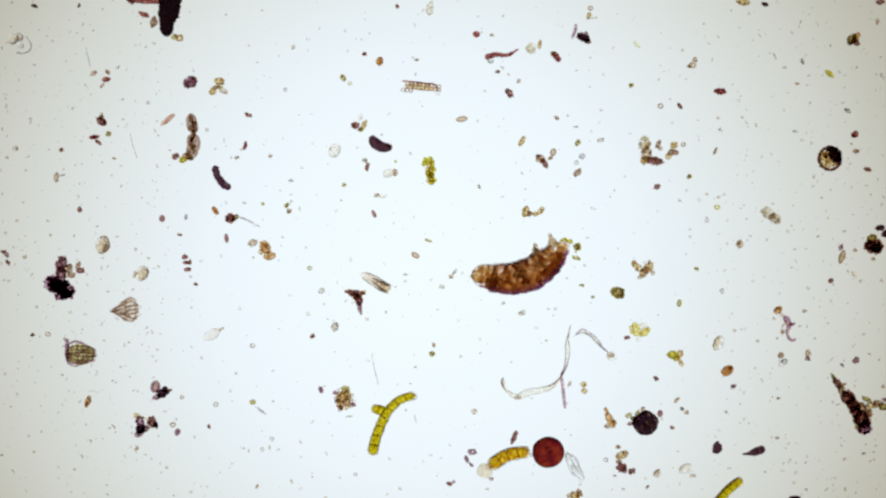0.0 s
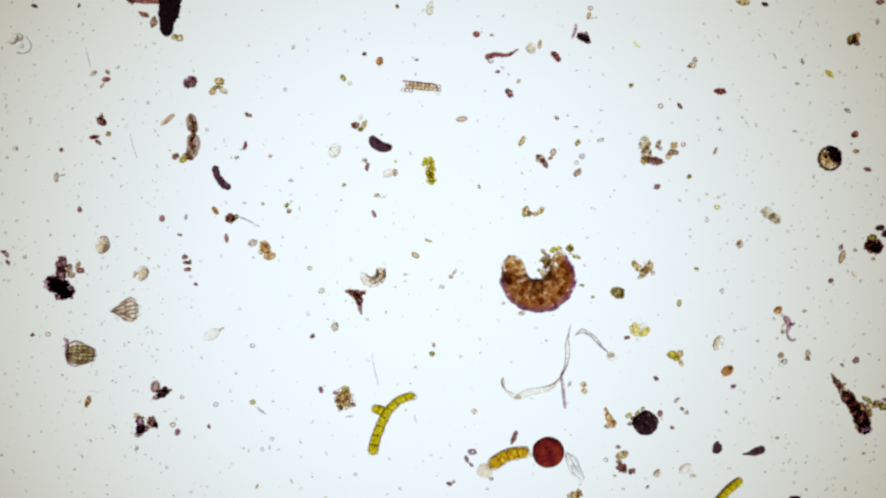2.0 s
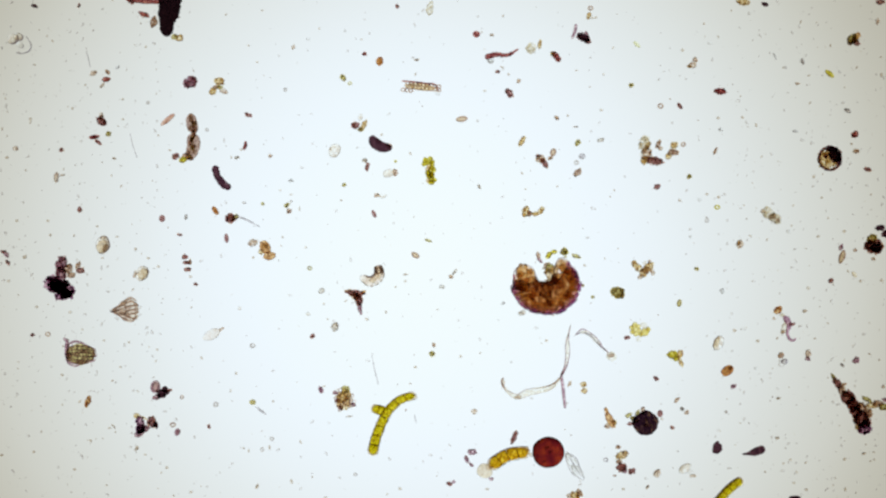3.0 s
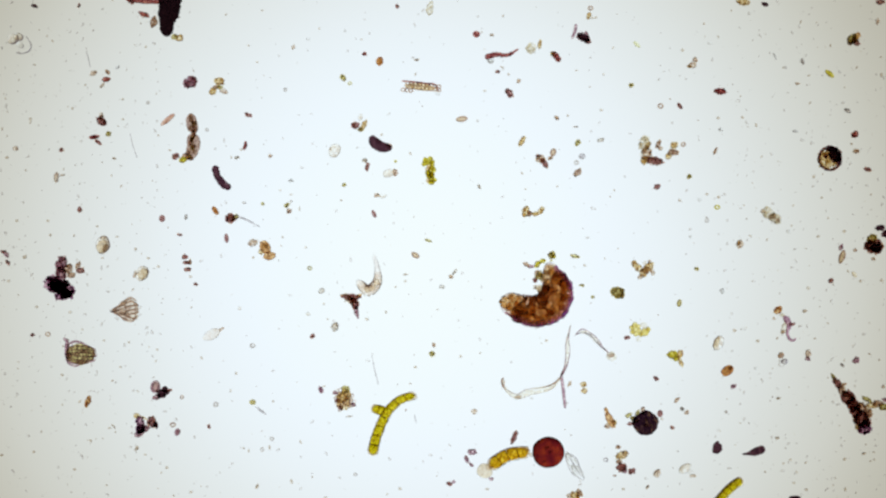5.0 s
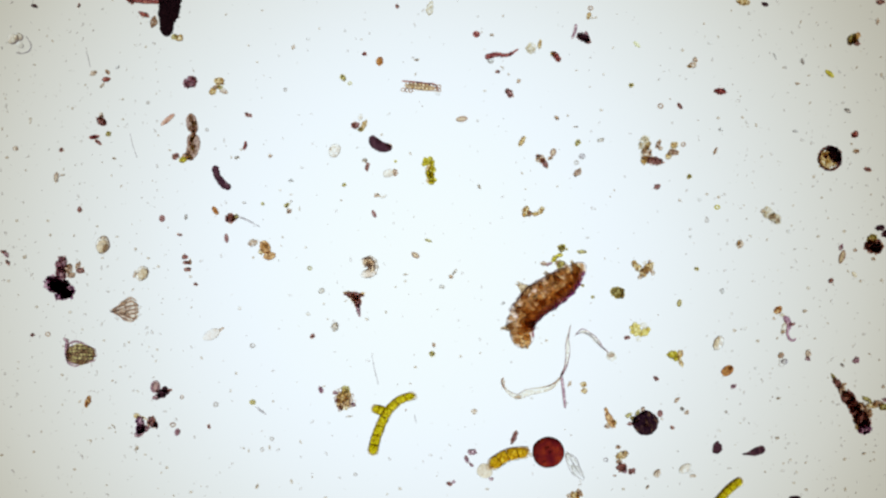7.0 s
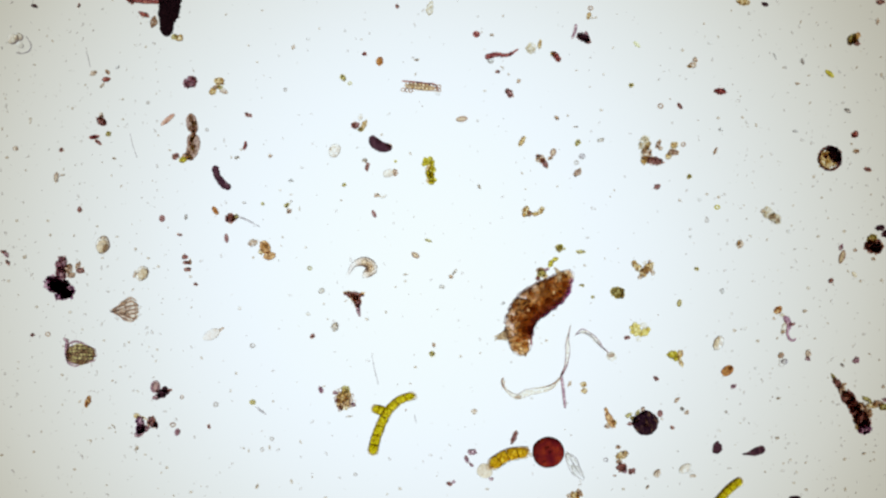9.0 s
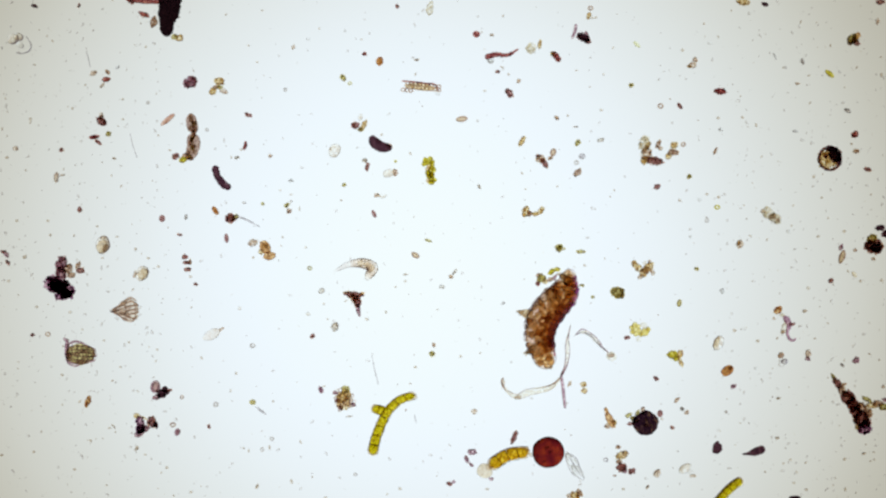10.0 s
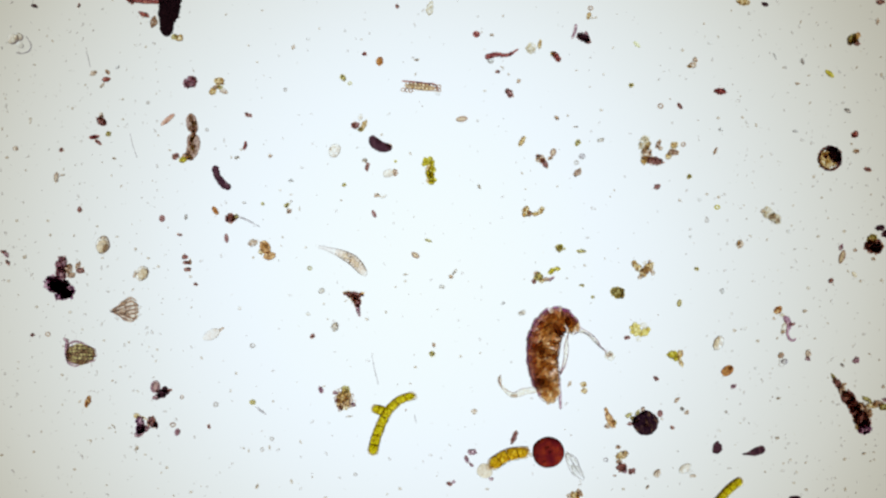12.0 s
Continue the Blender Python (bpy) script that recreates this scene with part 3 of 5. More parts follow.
clump(1160, 272, "golden and dark brown scrap of torn tissue", "plant fragment", (1141, 254, 26, 20, 80, "cream"), (1143, 272, 28, 18, 85, "tan"), (1140, 284, 16, 12, 70, "gold"), (1146, 258, 14, 10, 60, "gold"), (1165, 255, 16, 8, 60, "umber"), (1158, 285, 30, 15, -10, "brown"), (1168, 263, 9, 9, 0, "tan"))
clump(1190, 266, "brown and golden grains of torn tissue", "plant fragment", (1193, 257, 14, 12, 0, "gold"), (1191, 270, 20, 12, 0, "umber"), (1183, 277, 13, 10, 40, "gold"))
ringlet(1209, 256, 9, 9, 0, "umber")
# upper right
clump(1227, 112, "small tan clump of grains", "debris", (1225, 116, 15, 11, 20, "tan"), (1230, 106, 9, 8, 0, "umber"), (1220, 118, 8, 7, 0, "gold"))
speck(1208, 89, 7, 6); bit(1315, 4, 24, 12, -10, "gold"); bit(1354, 8, 13, 8, -20, "black"); speck(1256, 77, 7, 5, 0, "film"); speck(1246, 42); speck(1371, 100, 12, 3, -70, "film")
clump(1512, 70, "dark olive-brown ragged clump with golden corner", "debris", (1508, 70, 20, 16, 30, "olive"), (1514, 75, 16, 11, -30, "brown"), (1517, 64, 14, 11, 60, "orange"), (1504, 77, 10, 8, 0, "umber"))
egg(1468, 131, 20, 9, -40, "green"); bit(1275, 162, 23, 12, -5, "red", 0.22); bit(1203, 188, 13, 7, -52, "brown"); bit(1420, 109, 10, 6, -70, "grey"); bit(1411, 148, 9, 5, 0, "tan"); bit(1513, 238, 14, 12, 40, "red", 0.4, 2); bit(1515, 268, 12, 8, 0, "umber"); bit(1266, 267, 15, 5, 62, "umber"); speck(1314, 208, 7, 5); speck(1271, 209, 7, 5); speck(1338, 222, 4, 7); bit(1500, 196, 12, 7, -30, "grey"); bit(1558, 4, 16, 10, 0, "brown"); bit(1553, 38, 14, 6, 80, "tan"); speck(1560, 133, 5, 8); speck(1507, 255, 5, 4); speck(1275, 230, 8, 5, 0, "film"); speck(1408, 233, 10, 4, 0, "film")
ball = thing("spore_ball", 1468, 281, "blackish ragged spore ball with golden middle", "spore")
part("core", crumbs(40, 36, 10, seed_next(), 0.22, 1.2), MAT["gold"], ball, "golden brown grainy middle", at=local(-2, -1))
for k in range(18):
    a = 2 * math.pi * k / 18
    dark = k < 6 or k == 17
    part("wall_grain", crumbs(13 if dark else 10, 10 if dark else 5, 10, seed_next(), 0.3, 1.8, 2), MAT["black" if dark else "brown"], ball, at=local(math.cos(a) * (17 if dark else 19), math.sin(a) * (18 if dark else 20), 0, math.degrees(a) + 90))
part("wall_grain", crumbs(24, 22, 12, seed_next(), 0.3), MAT["black"], ball, at=local(9, 6, 1, 60))
part("wall_grain", crumbs(9, 8, 8, seed_next(), 0.3), MAT["brown"], ball, at=local(-8, 4, 3))
# middle left
bit(100, 314, 17, 8, 80, "tan", 0.5, 2); speck(111, 310, 8, 3); bit(141, 371, 11, 8, 70, "brown"); egg(287, 387, 13, 11, 90, "brown"); bit(329, 385, 9, 5, 70, "grey"); bit(318, 416, 9, 5, -5, "brown"); egg(381, 373, 18, 9, -55, "rust")
clump(183, 434, "pale tan translucent crumpled shell", "shell", (183, 434, 32, 25, 80, "pale"), (181, 436, 24, 18, 70, "beige"), (187, 440, 16, 10, 60, "tan"), (183, 421, 12, 6, 0, "tan"), name="empty_shell")
clump(248, 485, "pale oval empty shell with tan edge", "shell", (252, 484, 27, 23, 60, "pale"), (253, 485, 20, 16, 60, "beige"), (239, 486, 14, 7, 75, "tan"), name="empty_shell")
clump(331, 466, "short row of dark brown grains", "debris", (327, 455, 12, 8, 0, "brown"), (329, 465, 13, 7, 0, "brown"), (332, 477, 13, 8, 0, "brown"), (336, 464, 10, 7, 80, "umber"))
speck(337, 490, 6, 5); bit(346, 503, 8, 5, -10, "brown")
clump(12, 456, "purple-brown narrow ragged scrap", "debris", (11, 450, 15, 8, -60, "purple"), (14, 465, 13, 6, -60, "brown"), (6, 446, 9, 6, 0, "brown"))
clump(110, 492, "large plum-black and brown ragged clump", "debris", (94, 502, 30, 28, 0, "plum"), (99, 506, 30, 22, -35, "plum"), (116, 514, 36, 26, -25, "plum"), (107, 525, 24, 14, 0, "plum"), (109, 467, 28, 19, 78, "purple"), (108, 485, 24, 18, 90, "purple"), (121, 476, 18, 13, 60, "umber"), (126, 487, 14, 11, 0, "umber"), (106, 510, 34, 20, -30, "black"), (118, 520, 20, 16, 0, "black"), (115, 502, 16, 14, 0, "black"))
clump(141, 475, "brown grain beside a black clump", "debris", (138, 470, 14, 9, 70, "umber"), (143, 479, 15, 11, 0, "brown"))
fan(221, 549, "pale brown leaf tip with spreading ribs", 4, 52, 42, 7, 3, "umber", "tan", tip=0.08, power=1.7)
fibre("black curved smooth husk with blunt ends", "black", [5.5, 6.5, 6, 7.2, 5.5], (380, 293), (385, 312), (395, 325), (408, 335), name="husk", flat=0.7, rough=0.24, category="husk")
for sx, sy in ((30, 391), (85, 391), (262, 457), (65, 543), (124, 553), (15, 498), (89, 416), (240, 441), (280, 472)):
    speck(sx, sy, 6, 5)
speck(44, 455, 8, 5, 40); speck(181, 457, 5, 4); speck(172, 401); speck(235, 513, 6, 3, 60)
# middle
clump(410, 386, "dark reddish clump with olive edge", "debris", (408, 387, 18, 17, 0, "brown"), (417, 385, 13, 9, 40, "olive"))
fibre("fine grey bristle sticking out of dark clump", "thread", [1.6, 1.5, 0.8], (421, 383), (440, 391), (460, 402))
egg(401, 422, 17, 8, -85, "brown"); bit(448, 430, 16, 13, 0, "tan", 0.5, 2)
clump(473, 444, "orange-brown two-lobed grainy plant fragment", "plant fragment", (469, 438, 24, 19, -60, "orange"), (477, 453, 21, 16, 10, "orange"), (462, 446, 10, 9, 0, "gold"), (470, 436, 9, 8, 0, "gold"), name="plant_fragment")
bit(432, 359, 7, 4, -10, "grey"); bit(465, 361, 6, 6, 0, "olive"); clump(510, 368, "two grey-green translucent grains", "debris", (508, 363, 11, 8, 40, "olive"), (512, 374, 10, 8, 0, "umber"), (515, 357, 6, 4, 50, "grey"))
ringlet(548, 475, 9, 8, 0, "olive"); bit(569, 515, 12, 9, 20, "pale"); speck(541, 438, 4, 4); speck(573, 538, 4, 4); bit(424, 546, 6, 6, 0, "tan"); bit(545, 556, 7, 6, 0, "pale"); bit(593, 579, 17, 13, 80, "pale", 0.2); bit(609, 327, 8, 6, 0, "olive")
egg(688, 307, 21, 14, 15, "pale"); bit(699, 306, 15, 9, 80, "umber"); bit(667, 346, 9, 8, 0, "umber"); fibre("pale curved tail of a small grain", "pale", [1.2, 2, 1.4], (671, 347), (678, 349), (684, 345)); egg(662, 379, 15, 7, -65, "brown"); egg(758, 426, 14, 5, -20, "olive")
ringlet(735, 452, 17, 10, -32, "umber", "oval brown-rimmed shell with a clear middle"); speck(515, 320, 9, 4, 10, "film"); bit(782, 508, 9, 6, 0, "pale"); speck(717, 498, 5, 4, 30); speck(718, 486, 10, 1.5, 5); speck(448, 456, 5, 5); speck(496, 337, 5, 4); speck(604, 355, 4, 4); speck(530, 370, 3, 9); speck(500, 420, 4, 4); speck(700, 508, 5, 3); speck(683, 553, 4, 6); speck(649, 565, 5, 7, 70); speck(580, 565, 4, 4)
clump(944, 376, "golden curved scrap of tissue", "plant fragment", (931, 375, 19, 15, 70, "gold"), (937, 379, 10, 9, 0, "umber"), (947, 379, 12, 8, 0, "gold"), (957, 373, 18, 9, 55, "gold"), name="plant_fragment")
bit(1022, 306, 18, 11, 45, "umber"); bit(1163, 331, 13, 10, 20, "brown"); bit(848, 330, 9, 5, -60, "pale"); bit(798, 490, 8, 7, 20, "umber"); bit(805, 481, 12, 4, 55, "pale"); bit(1030, 505, 9, 5, 0, "olive"); egg(1049, 526, 7, 6, 0, "olive")
clump(1093, 519, "olive-brown lobed algal cell with orange side", "algae", (1093, 518, 25, 19, -12, "olive"), (1101, 523, 9, 11, 0, "gold"), name="algal_cell")
clump(1138, 474, "golden branched scrap of tissue", "plant fragment", (1128, 473, 24, 12, -48, "gold"), (1139, 483, 16, 14, 60, "gold"), (1148, 472, 20, 14, 35, "gold"), (1143, 478, 14, 13, 0, "tan"), (1154, 481, 14, 8, -60, "tan"), (1134, 490, 12, 8, 30, "tan"), (1122, 465, 9, 8, 0, "gold"), (1150, 463, 7, 6, 0, "tan"), (1141, 465, 7, 5, 40, "tan"), name="plant_fragment")
bit(924, 554, 13, 8, 20, "pale", 0.4); speck(971, 547, 5, 4); ringlet(983, 547, 6, 5); speck(890, 538, 8, 4, 50, "film"); speck(967, 603, 6, 5); speck(930, 335, 4, 4); speck(1087, 337, 4, 4); speck(1003, 493, 4, 3); speck(1035, 470, 4, 6, 60); speck(986, 330, 4, 4)
colony = thing("algal_colony", 1131, 585, "golden-green cluster of round algal cells", "algae")
for k, (ax, ay, size) in enumerate(((1118, 580, 8), (1123, 575, 9), (1129, 578, 8), (1119, 588, 8), (1126, 591, 9), (1131, 585, 7), (1124, 583, 8), (1139, 576, 11), (1141, 588, 14), (1134, 592, 8), (1147, 583, 8), (1130, 601, 8))):
    part("cell", lump(size * 1.15, size, 7, seed_next(), 0.12, 1.5), MAT["cream" if k in (7, 11) else "yolk"], colony, at=local(ax - 1131, 585 - ay, 0.3 * (k % 3), 50 * k))
bit(1110, 598, 12, 7, 15, "brown")
# middle right
bit(1220, 313, 10, 8, 50, "olive"); ringlet(1269, 367, 11, 9, 0, "green"); ringlet(1251, 390, 9, 7, 70); speck(1272, 349, 7, 6); speck(1251, 344, 6, 5); speck(1203, 355, 6, 5, -30); speck(1238, 354, 7, 5, 0, "film"); bit(1309, 433, 14, 12, 80, "tan"); bit(1307, 430, 8, 8, 0, "gold")
clump(1365, 382, "golden-tan oval of translucent grains", "plant fragment", (1359, 377, 24, 19, -35, "cream"), (1372, 387, 22, 18, -35, "cream"), (1367, 383, 13, 11, 0, "tan"), (1376, 390, 8, 7, 0, "tan"), (1350, 374, 9, 7, 0, "tan"), name="plant_fragment")
ringlet(1202, 537, 14, 9, 80, "olive"); bit(1233, 476, 8, 7, 0, "olive"); bit(1377, 549, 15, 13, 40, "orange"); bit(1370, 564, 7, 5, 0, "tan"); bit(1384, 558, 9, 7, 0, "cream")
twig = thing("debris_twig", 1393, 576, "purple-brown hooked twig with a pale skin", "debris")
part("stem", tube([(-7, 16), (-1, 10), (3, 0), (0, -12), (3, -23), (10, -27), (16, -23)], [4, 6, 4.6, 2.8, 2.6, 2.4, 1.6], 50, 10, 0.8, 0.35, 61), MAT["plum"], twig)
part("arm", tube([(2, 2), (9, 2), (15, 4)], [3.4, 3, 1.2], 14, 10, 0.8, 0.3, 62), MAT["brown"], twig, "short dark side arm")
part("skin", lump(22, 10, 4, seed_next(), 0.3), MAT["cream"], twig, "pale thin skin", at=local(-5, -4, 0, 75))
part("grain", crumbs(9, 7, 4, seed_next(), 0.3), MAT["tan"], twig, at=local(-8, -12, 0, 30))
bit(1488, 438, 12, 8, 60, "purple"); egg(1490, 455, 24, 10, 72, "cream"); ringlet(1490, 455, 26, 12, 72, "umber", "narrow brown-rimmed shell lying on the glass"); bit(1470, 497, 11, 9, 40, "brown"); egg(1512, 486, 13, 8, -50, "beige")
clump(1546, 432, "black ragged clump with brown edge", "debris", (1546, 436, 32, 26, 0, "brown"), (1550, 438, 20, 18, 0, "black"), (1543, 423, 20, 15, 30, "olive"), (1534, 438, 13, 10, 0, "brown"), (1552, 445, 12, 11, 0, "brown"))
clump(1560, 408, "black grains at a clump's side", "debris", (1557, 404, 18, 10, 10, "black"), (1566, 414, 12, 14, 0, "black"))
bit(1535, 300, 14, 8, -15, "brown"); speck(1430, 510, 7, 6); speck(1424, 551, 8, 5); speck(1494, 410, 7, 6); bit(1546, 458, 8, 6, 0, "tan"); bit(1513, 443, 7, 6, 0, "umber"); speck(1448, 419, 6, 5); speck(1404, 364, 5, 4); speck(1395, 410, 6, 8, 60, "film"); speck(1466, 386, 5, 4); speck(1440, 313, 6, 6); speck(1278, 515, 9, 8, 0, "film"); speck(1523, 498, 6, 5); speck(1560, 497, 6, 5); speck(1454, 350, 5, 4); speck(1300, 585, 7, 6); speck(1222, 419, 6, 6, 0, "film")
# lower left
fan(143, 627, "golden net-like leaf tip with dark ribs", 181, 58, 42, 8, 6, "purple", "olive", tip=0.5)
fibre("purple-brown stalk of a torn leaf tip", "purple", [2, 4, 5, 3], (112, 598), (119, 605), (119, 622), (124, 642), name="leaf_stalk", rough=0.3, category="plant fragment")
bit(58, 593, 8, 6, 0, "brown"); ringlet(85, 592, 10, 9, 0, "umber"); bit(156, 711, 20, 11, 70, "orange", 0.3, 1); bit(153, 716, 10, 5, 70, "tan"); speck(141, 711, 7, 4, 50)
ringlet(275, 685, 23, 18, 80, "purple", "purple-brown ring-shaped hollow husk"); egg(275, 685, 20, 15, 80, "cream")
clump(288, 695, "black ragged scrap beside a hollow husk", "debris", (288, 696, 24, 15, 20, "black"), (278, 703, 18, 9, 15, "purple"), (292, 688, 10, 9, 0, "black"), (299, 692, 12, 6, 20, "brown"))
clump(252, 757, "dark purple triangular ragged fragment", "debris", (249, 750, 30, 14, -75, "plum"), (255, 760, 22, 12, 15, "purple"), (246, 769, 16, 10, 20, "purple"), (249, 760, 20, 16, 60, "plum"))
clump(271, 748, "black fragment with a golden thread", "debris", (270, 747, 22, 15, -70, "brown"), (276, 752, 14, 8, -70, "black"), (263, 748, 8, 7, 0, "brown"))
egg(242, 736, 12, 10, 0, "gold"); fibre("golden thread between two dark fragments", "gold", [1.2, 1.6, 1], (246, 737), (254, 739), (262, 744)); ringlet(306, 752, 11, 9, 0, "umber"); ringlet(314, 765, 14, 10, 70, "purple"); egg(314, 765, 9, 6, 70, "purple"); ringlet(322, 703, 8, 7, 60, "umber"); ringlet(382, 716, 10, 9, 20, "grey"); bit(370, 755, 8, 6, -60, "brown"); speck(242, 793, 8, 6, 60); speck(132, 831, 6, 5); speck(160, 780, 7, 4, -30); speck(357, 634, 7, 4, -60); speck(213, 650, 5, 4); speck(278, 619, 5, 4); speck(110, 664, 6, 5); speck(201, 755, 9, 3, -50); speck(295, 828, 6, 5); speck(338, 871, 6, 5); speck(257, 805, 5, 4); speck(184, 603, 5, 4); speck(228, 606, 5, 4); speck(3, 806, 7, 4); speck(60, 800, 6, 4, 30)
shell = thing("spindle_shell", 378, 591, "pale spindle-shaped shell with pointed tail", "shell")
part("body", lump(34, 17, 11, seed_next(), 0.08, 1.2), MAT["worm"], shell, at=local(-3, -1, 0, 28))
part("tail", tube([(10, 5), (15, 9), (19, 11)], [3.4, 2.4, 1.6], 8, 10), MAT["umber"], shell, "narrow tan tail")
# lower middle
ringlet(447, 612, 10, 9); ringlet(447, 712, 12, 10, 0, "olive"); fibre("short grey bent rod on the glass", "thread", [0.8, 1.7, 1.8, 1], (452, 720), (462, 727), (471, 734), name="short_rod"); ringlet(481, 777, 8, 8); ringlet(464, 796, 9, 7, 70)
bit(568, 690, 14, 8, -60, "purple"); speck(573, 684, 7, 3, 20); speck(418, 661, 5, 5); speck(477, 792, 4, 9)
leaf = cell_net(608, 706, "golden-brown scrap of honeycomb leaf cells", 20, 7, 5, 3.5, "umber", keep=0.8, drop=[(0, 5), (0, 6), (4, 6), (4, 5)], wall=0.4)
for k, (gx, gy, gl, m) in enumerate(((612, 690, 16, "olive"), (606, 704, 24, "gold"), (617, 711, 20, "tan"), (602, 716, 18, "tan"))):
    part("tissue", lump(gl, gl * 0.8, 4, seed_next(), 0.25), MAT[m], leaf, "golden-brown thin tissue", at=pose(0, 0, 0, 0, 0, -20) @ local(gx - 608, 706 - gy, 0, 30 * k))
part("tissue", lump(36, 26, 3, seed_next(), 0.22), MAT["gold"], leaf, "golden-brown thin tissue", at=local(0, -2, -0.3, 70))
for k, (gx, gy) in enumerate(((594, 695), (596, 708), (603, 722), (625, 716))):
    part("grain", crumbs(10, 7, 4, seed_next(), 0.3), MAT["purple"], leaf, "small purple-brown grain", at=pose(0, 0, 0, 0, 0, -20) @ local(gx - 608, 706 - gy, 1, 50 * k))
fibre("fine curved grey hair on the glass", "thread", [0.4, 0.9, 0.7], (658, 628), (663, 655), (670, 681)); fibre("short fine hair on the glass", "thread", [0.5, 0.8, 0.5], (734, 734), (735, 743), (737, 750))
bit(764, 627, 11, 9, 0, "olive"); bit(768, 611, 8, 6, -50, "umber"); bit(553, 595, 9, 7, 50, "brown"); speck(516, 853, 5, 10, 20); speck(455, 861, 9, 5, 60); ringlet(629, 840, 7, 6); speck(708, 865, 6, 6); speck(576, 881, 7, 4); speck(618, 737, 13, 2, 5); speck(735, 650, 6, 5); speck(532, 782, 4, 8, 20); speck(440, 798, 4, 6)
strip = filament("yellow branched algal filament of barrel cells", "algal", 8.6, 8, (659, 804), (665, 777), (675, 750), (688, 726), (708, 708), (734, 699), side=(2, (680, 728), (670, 725), (659, 722)), taper=0.78)
part("tip", lump(9, 9, 6, seed_next(), 0.15), MAT["pale"], strip, "clear empty tip cell", at=local(75, 101, 0))
for k, (nx, ny) in enumerate(((6, 14), (-6, 24), (20, 42), (4, 52), (33, 66), (50, 78), (12, 34))):
    part("nodule", lump(4, 3, 3, seed_next(), 0.3, 1.5, 2), MAT["umber"], strip, at=local(nx + (9 if k % 2 else -2), ny, 2, 40 * k))
chain = filament("amber algal filament of four large cells", "amber", 11, 4, (868, 825), (885, 812), (905, 803), (934, 800), taper=0.9)
part("tip", lump(13, 14, 8, seed_next(), 0.12), MAT["tan"], chain, "pale end cell", at=local(-2, -1, 2))
part("tip", lump(10, 8, 6, seed_next(), 0.3), MAT["gold"], chain, "pale end cell", at=local(64, 30, 1, -50))
part("tip", lump(8, 7, 5, seed_next(), 0.3), MAT["pale"], chain, "pale end cell", at=local(70, 20, 1))
bit(910, 774, 29, 9, 68, "brown", 0.2); bit(835, 800, 16, 11, 5, "purple", 0.4); clump(829, 818, "two small purple-brown grains", "debris", (826, 813, 13, 8, -70, "purple"), (834, 823, 11, 5, -40, "purple"))
egg(858, 833, 28, 27, 0, "beige"); bit(869, 848, 8, 6, 0, "purple")
ruby = thing("red_spore", 970, 800, "large glossy ruby-red round spore", "spore")
part("body", lump(57, 55, 24, seed_next(), 0.03, 1.0, 4), MAT["ruby"], ruby)
for k, (sx, sy, sl) in enumerate(((967, 791, 9), (973, 799, 6), (963, 815, 5))):
    part("inclusion", lump(sl, sl * 0.7, 4, seed_next(), 0.4), MAT["brown"], ruby, "dark inclusion", at=local(sx - 970, 800 - sy, 21, 25))
skin = thing("clear_membrane", 1016, 826, "clear crumpled membrane beside a red spore", "membrane")
for k, (mx, my, ml, mw, turn) in enumerate(((1012, 818, 34, 15, -55), (1022, 835, 32, 14, -50), (1006, 808, 18, 9, -65))):
    part("sheet", lump(ml, mw, mw * 0.35, seed_next(), 0.12), MAT["film"], skin, at=local(mx - 1016, 826 - my, 0, turn))
for line in (((-14, 23), (-13, 8), (-3, -12), (17, -24)), ((-13, 24), (3, 16), (11, -4), (18, -24)), ((-8, 16), (0, 2), (8, -10), (14, -18))):
    part("fold", tube(line, [0.5, 0.9, 0.8, 0.5], 30, 8, 0.9, 0.3, seed_next()), MAT["thread"], skin, "thin grey fold", at=local(0, 0, 1))
bit(795, 856, 11, 8, -20, "brown"); bit(803, 853, 7, 6, 0, "purple"); bit(840, 728, 11, 9, 20, "tan"); clump(1033, 686, "two small golden grains", "plant fragment", (1033, 681, 11, 10, 0, "gold"), (1034, 692, 12, 10, 0, "gold")); bit(1008, 679, 12, 5, 60, "tan")
clump(1079, 742, "golden wedge of tissue with a dark tip", "plant fragment", (1080, 744, 30, 13, -65, "orange"), (1073, 727, 14, 7, -65, "orange"), (1087, 748, 12, 9, -70, "gold"), name="plant_fragment"); bit(1075, 755, 11, 9, 0, "umber")
dark = thing("spore_ball", 1141, 748, "black round spore ball with clinging grains", "spore")
part("body", lump(46, 43, 24, seed_next(), 0.08, 1.6, 4), MAT["tar"], dark)
for k, (sx, sy, sl, m) in enumerate(((1122, 742, 16, "olive"), (1116, 750, 12, "brown"), (1112, 735, 13, "olive"), (1128, 731, 12, "olive"), (1138, 727, 14, "umber"))):
    part("grain", lump(sl, sl * 0.55, 7, seed_next(), 0.4), MAT[m], dark, at=local(sx - 1141, 748 - sy, 2, 30 * k - 30))
for k, (sx, sy) in enumerate(((1141, 742), (1146, 750), (1141, 751))):
    part("grain", lump(6, 5, 3, seed_next(), 0.3), MAT["gold"], dark, "small golden grain", at=local(sx - 1141, 748 - sy, 24))
egg(1168, 732, 13, 10, 80, "brown")
clump(1102, 812, "golden and dark brown clump of grains", "debris", (1100, 806, 22, 13, 15, "gold"), (1106, 803, 12, 11, 0, "tan"), (1099, 827, 18, 16, 0, "brown"), (1095, 818, 10, 8, 0, "umber"), (1105, 834, 10, 8, 0, "purple"))
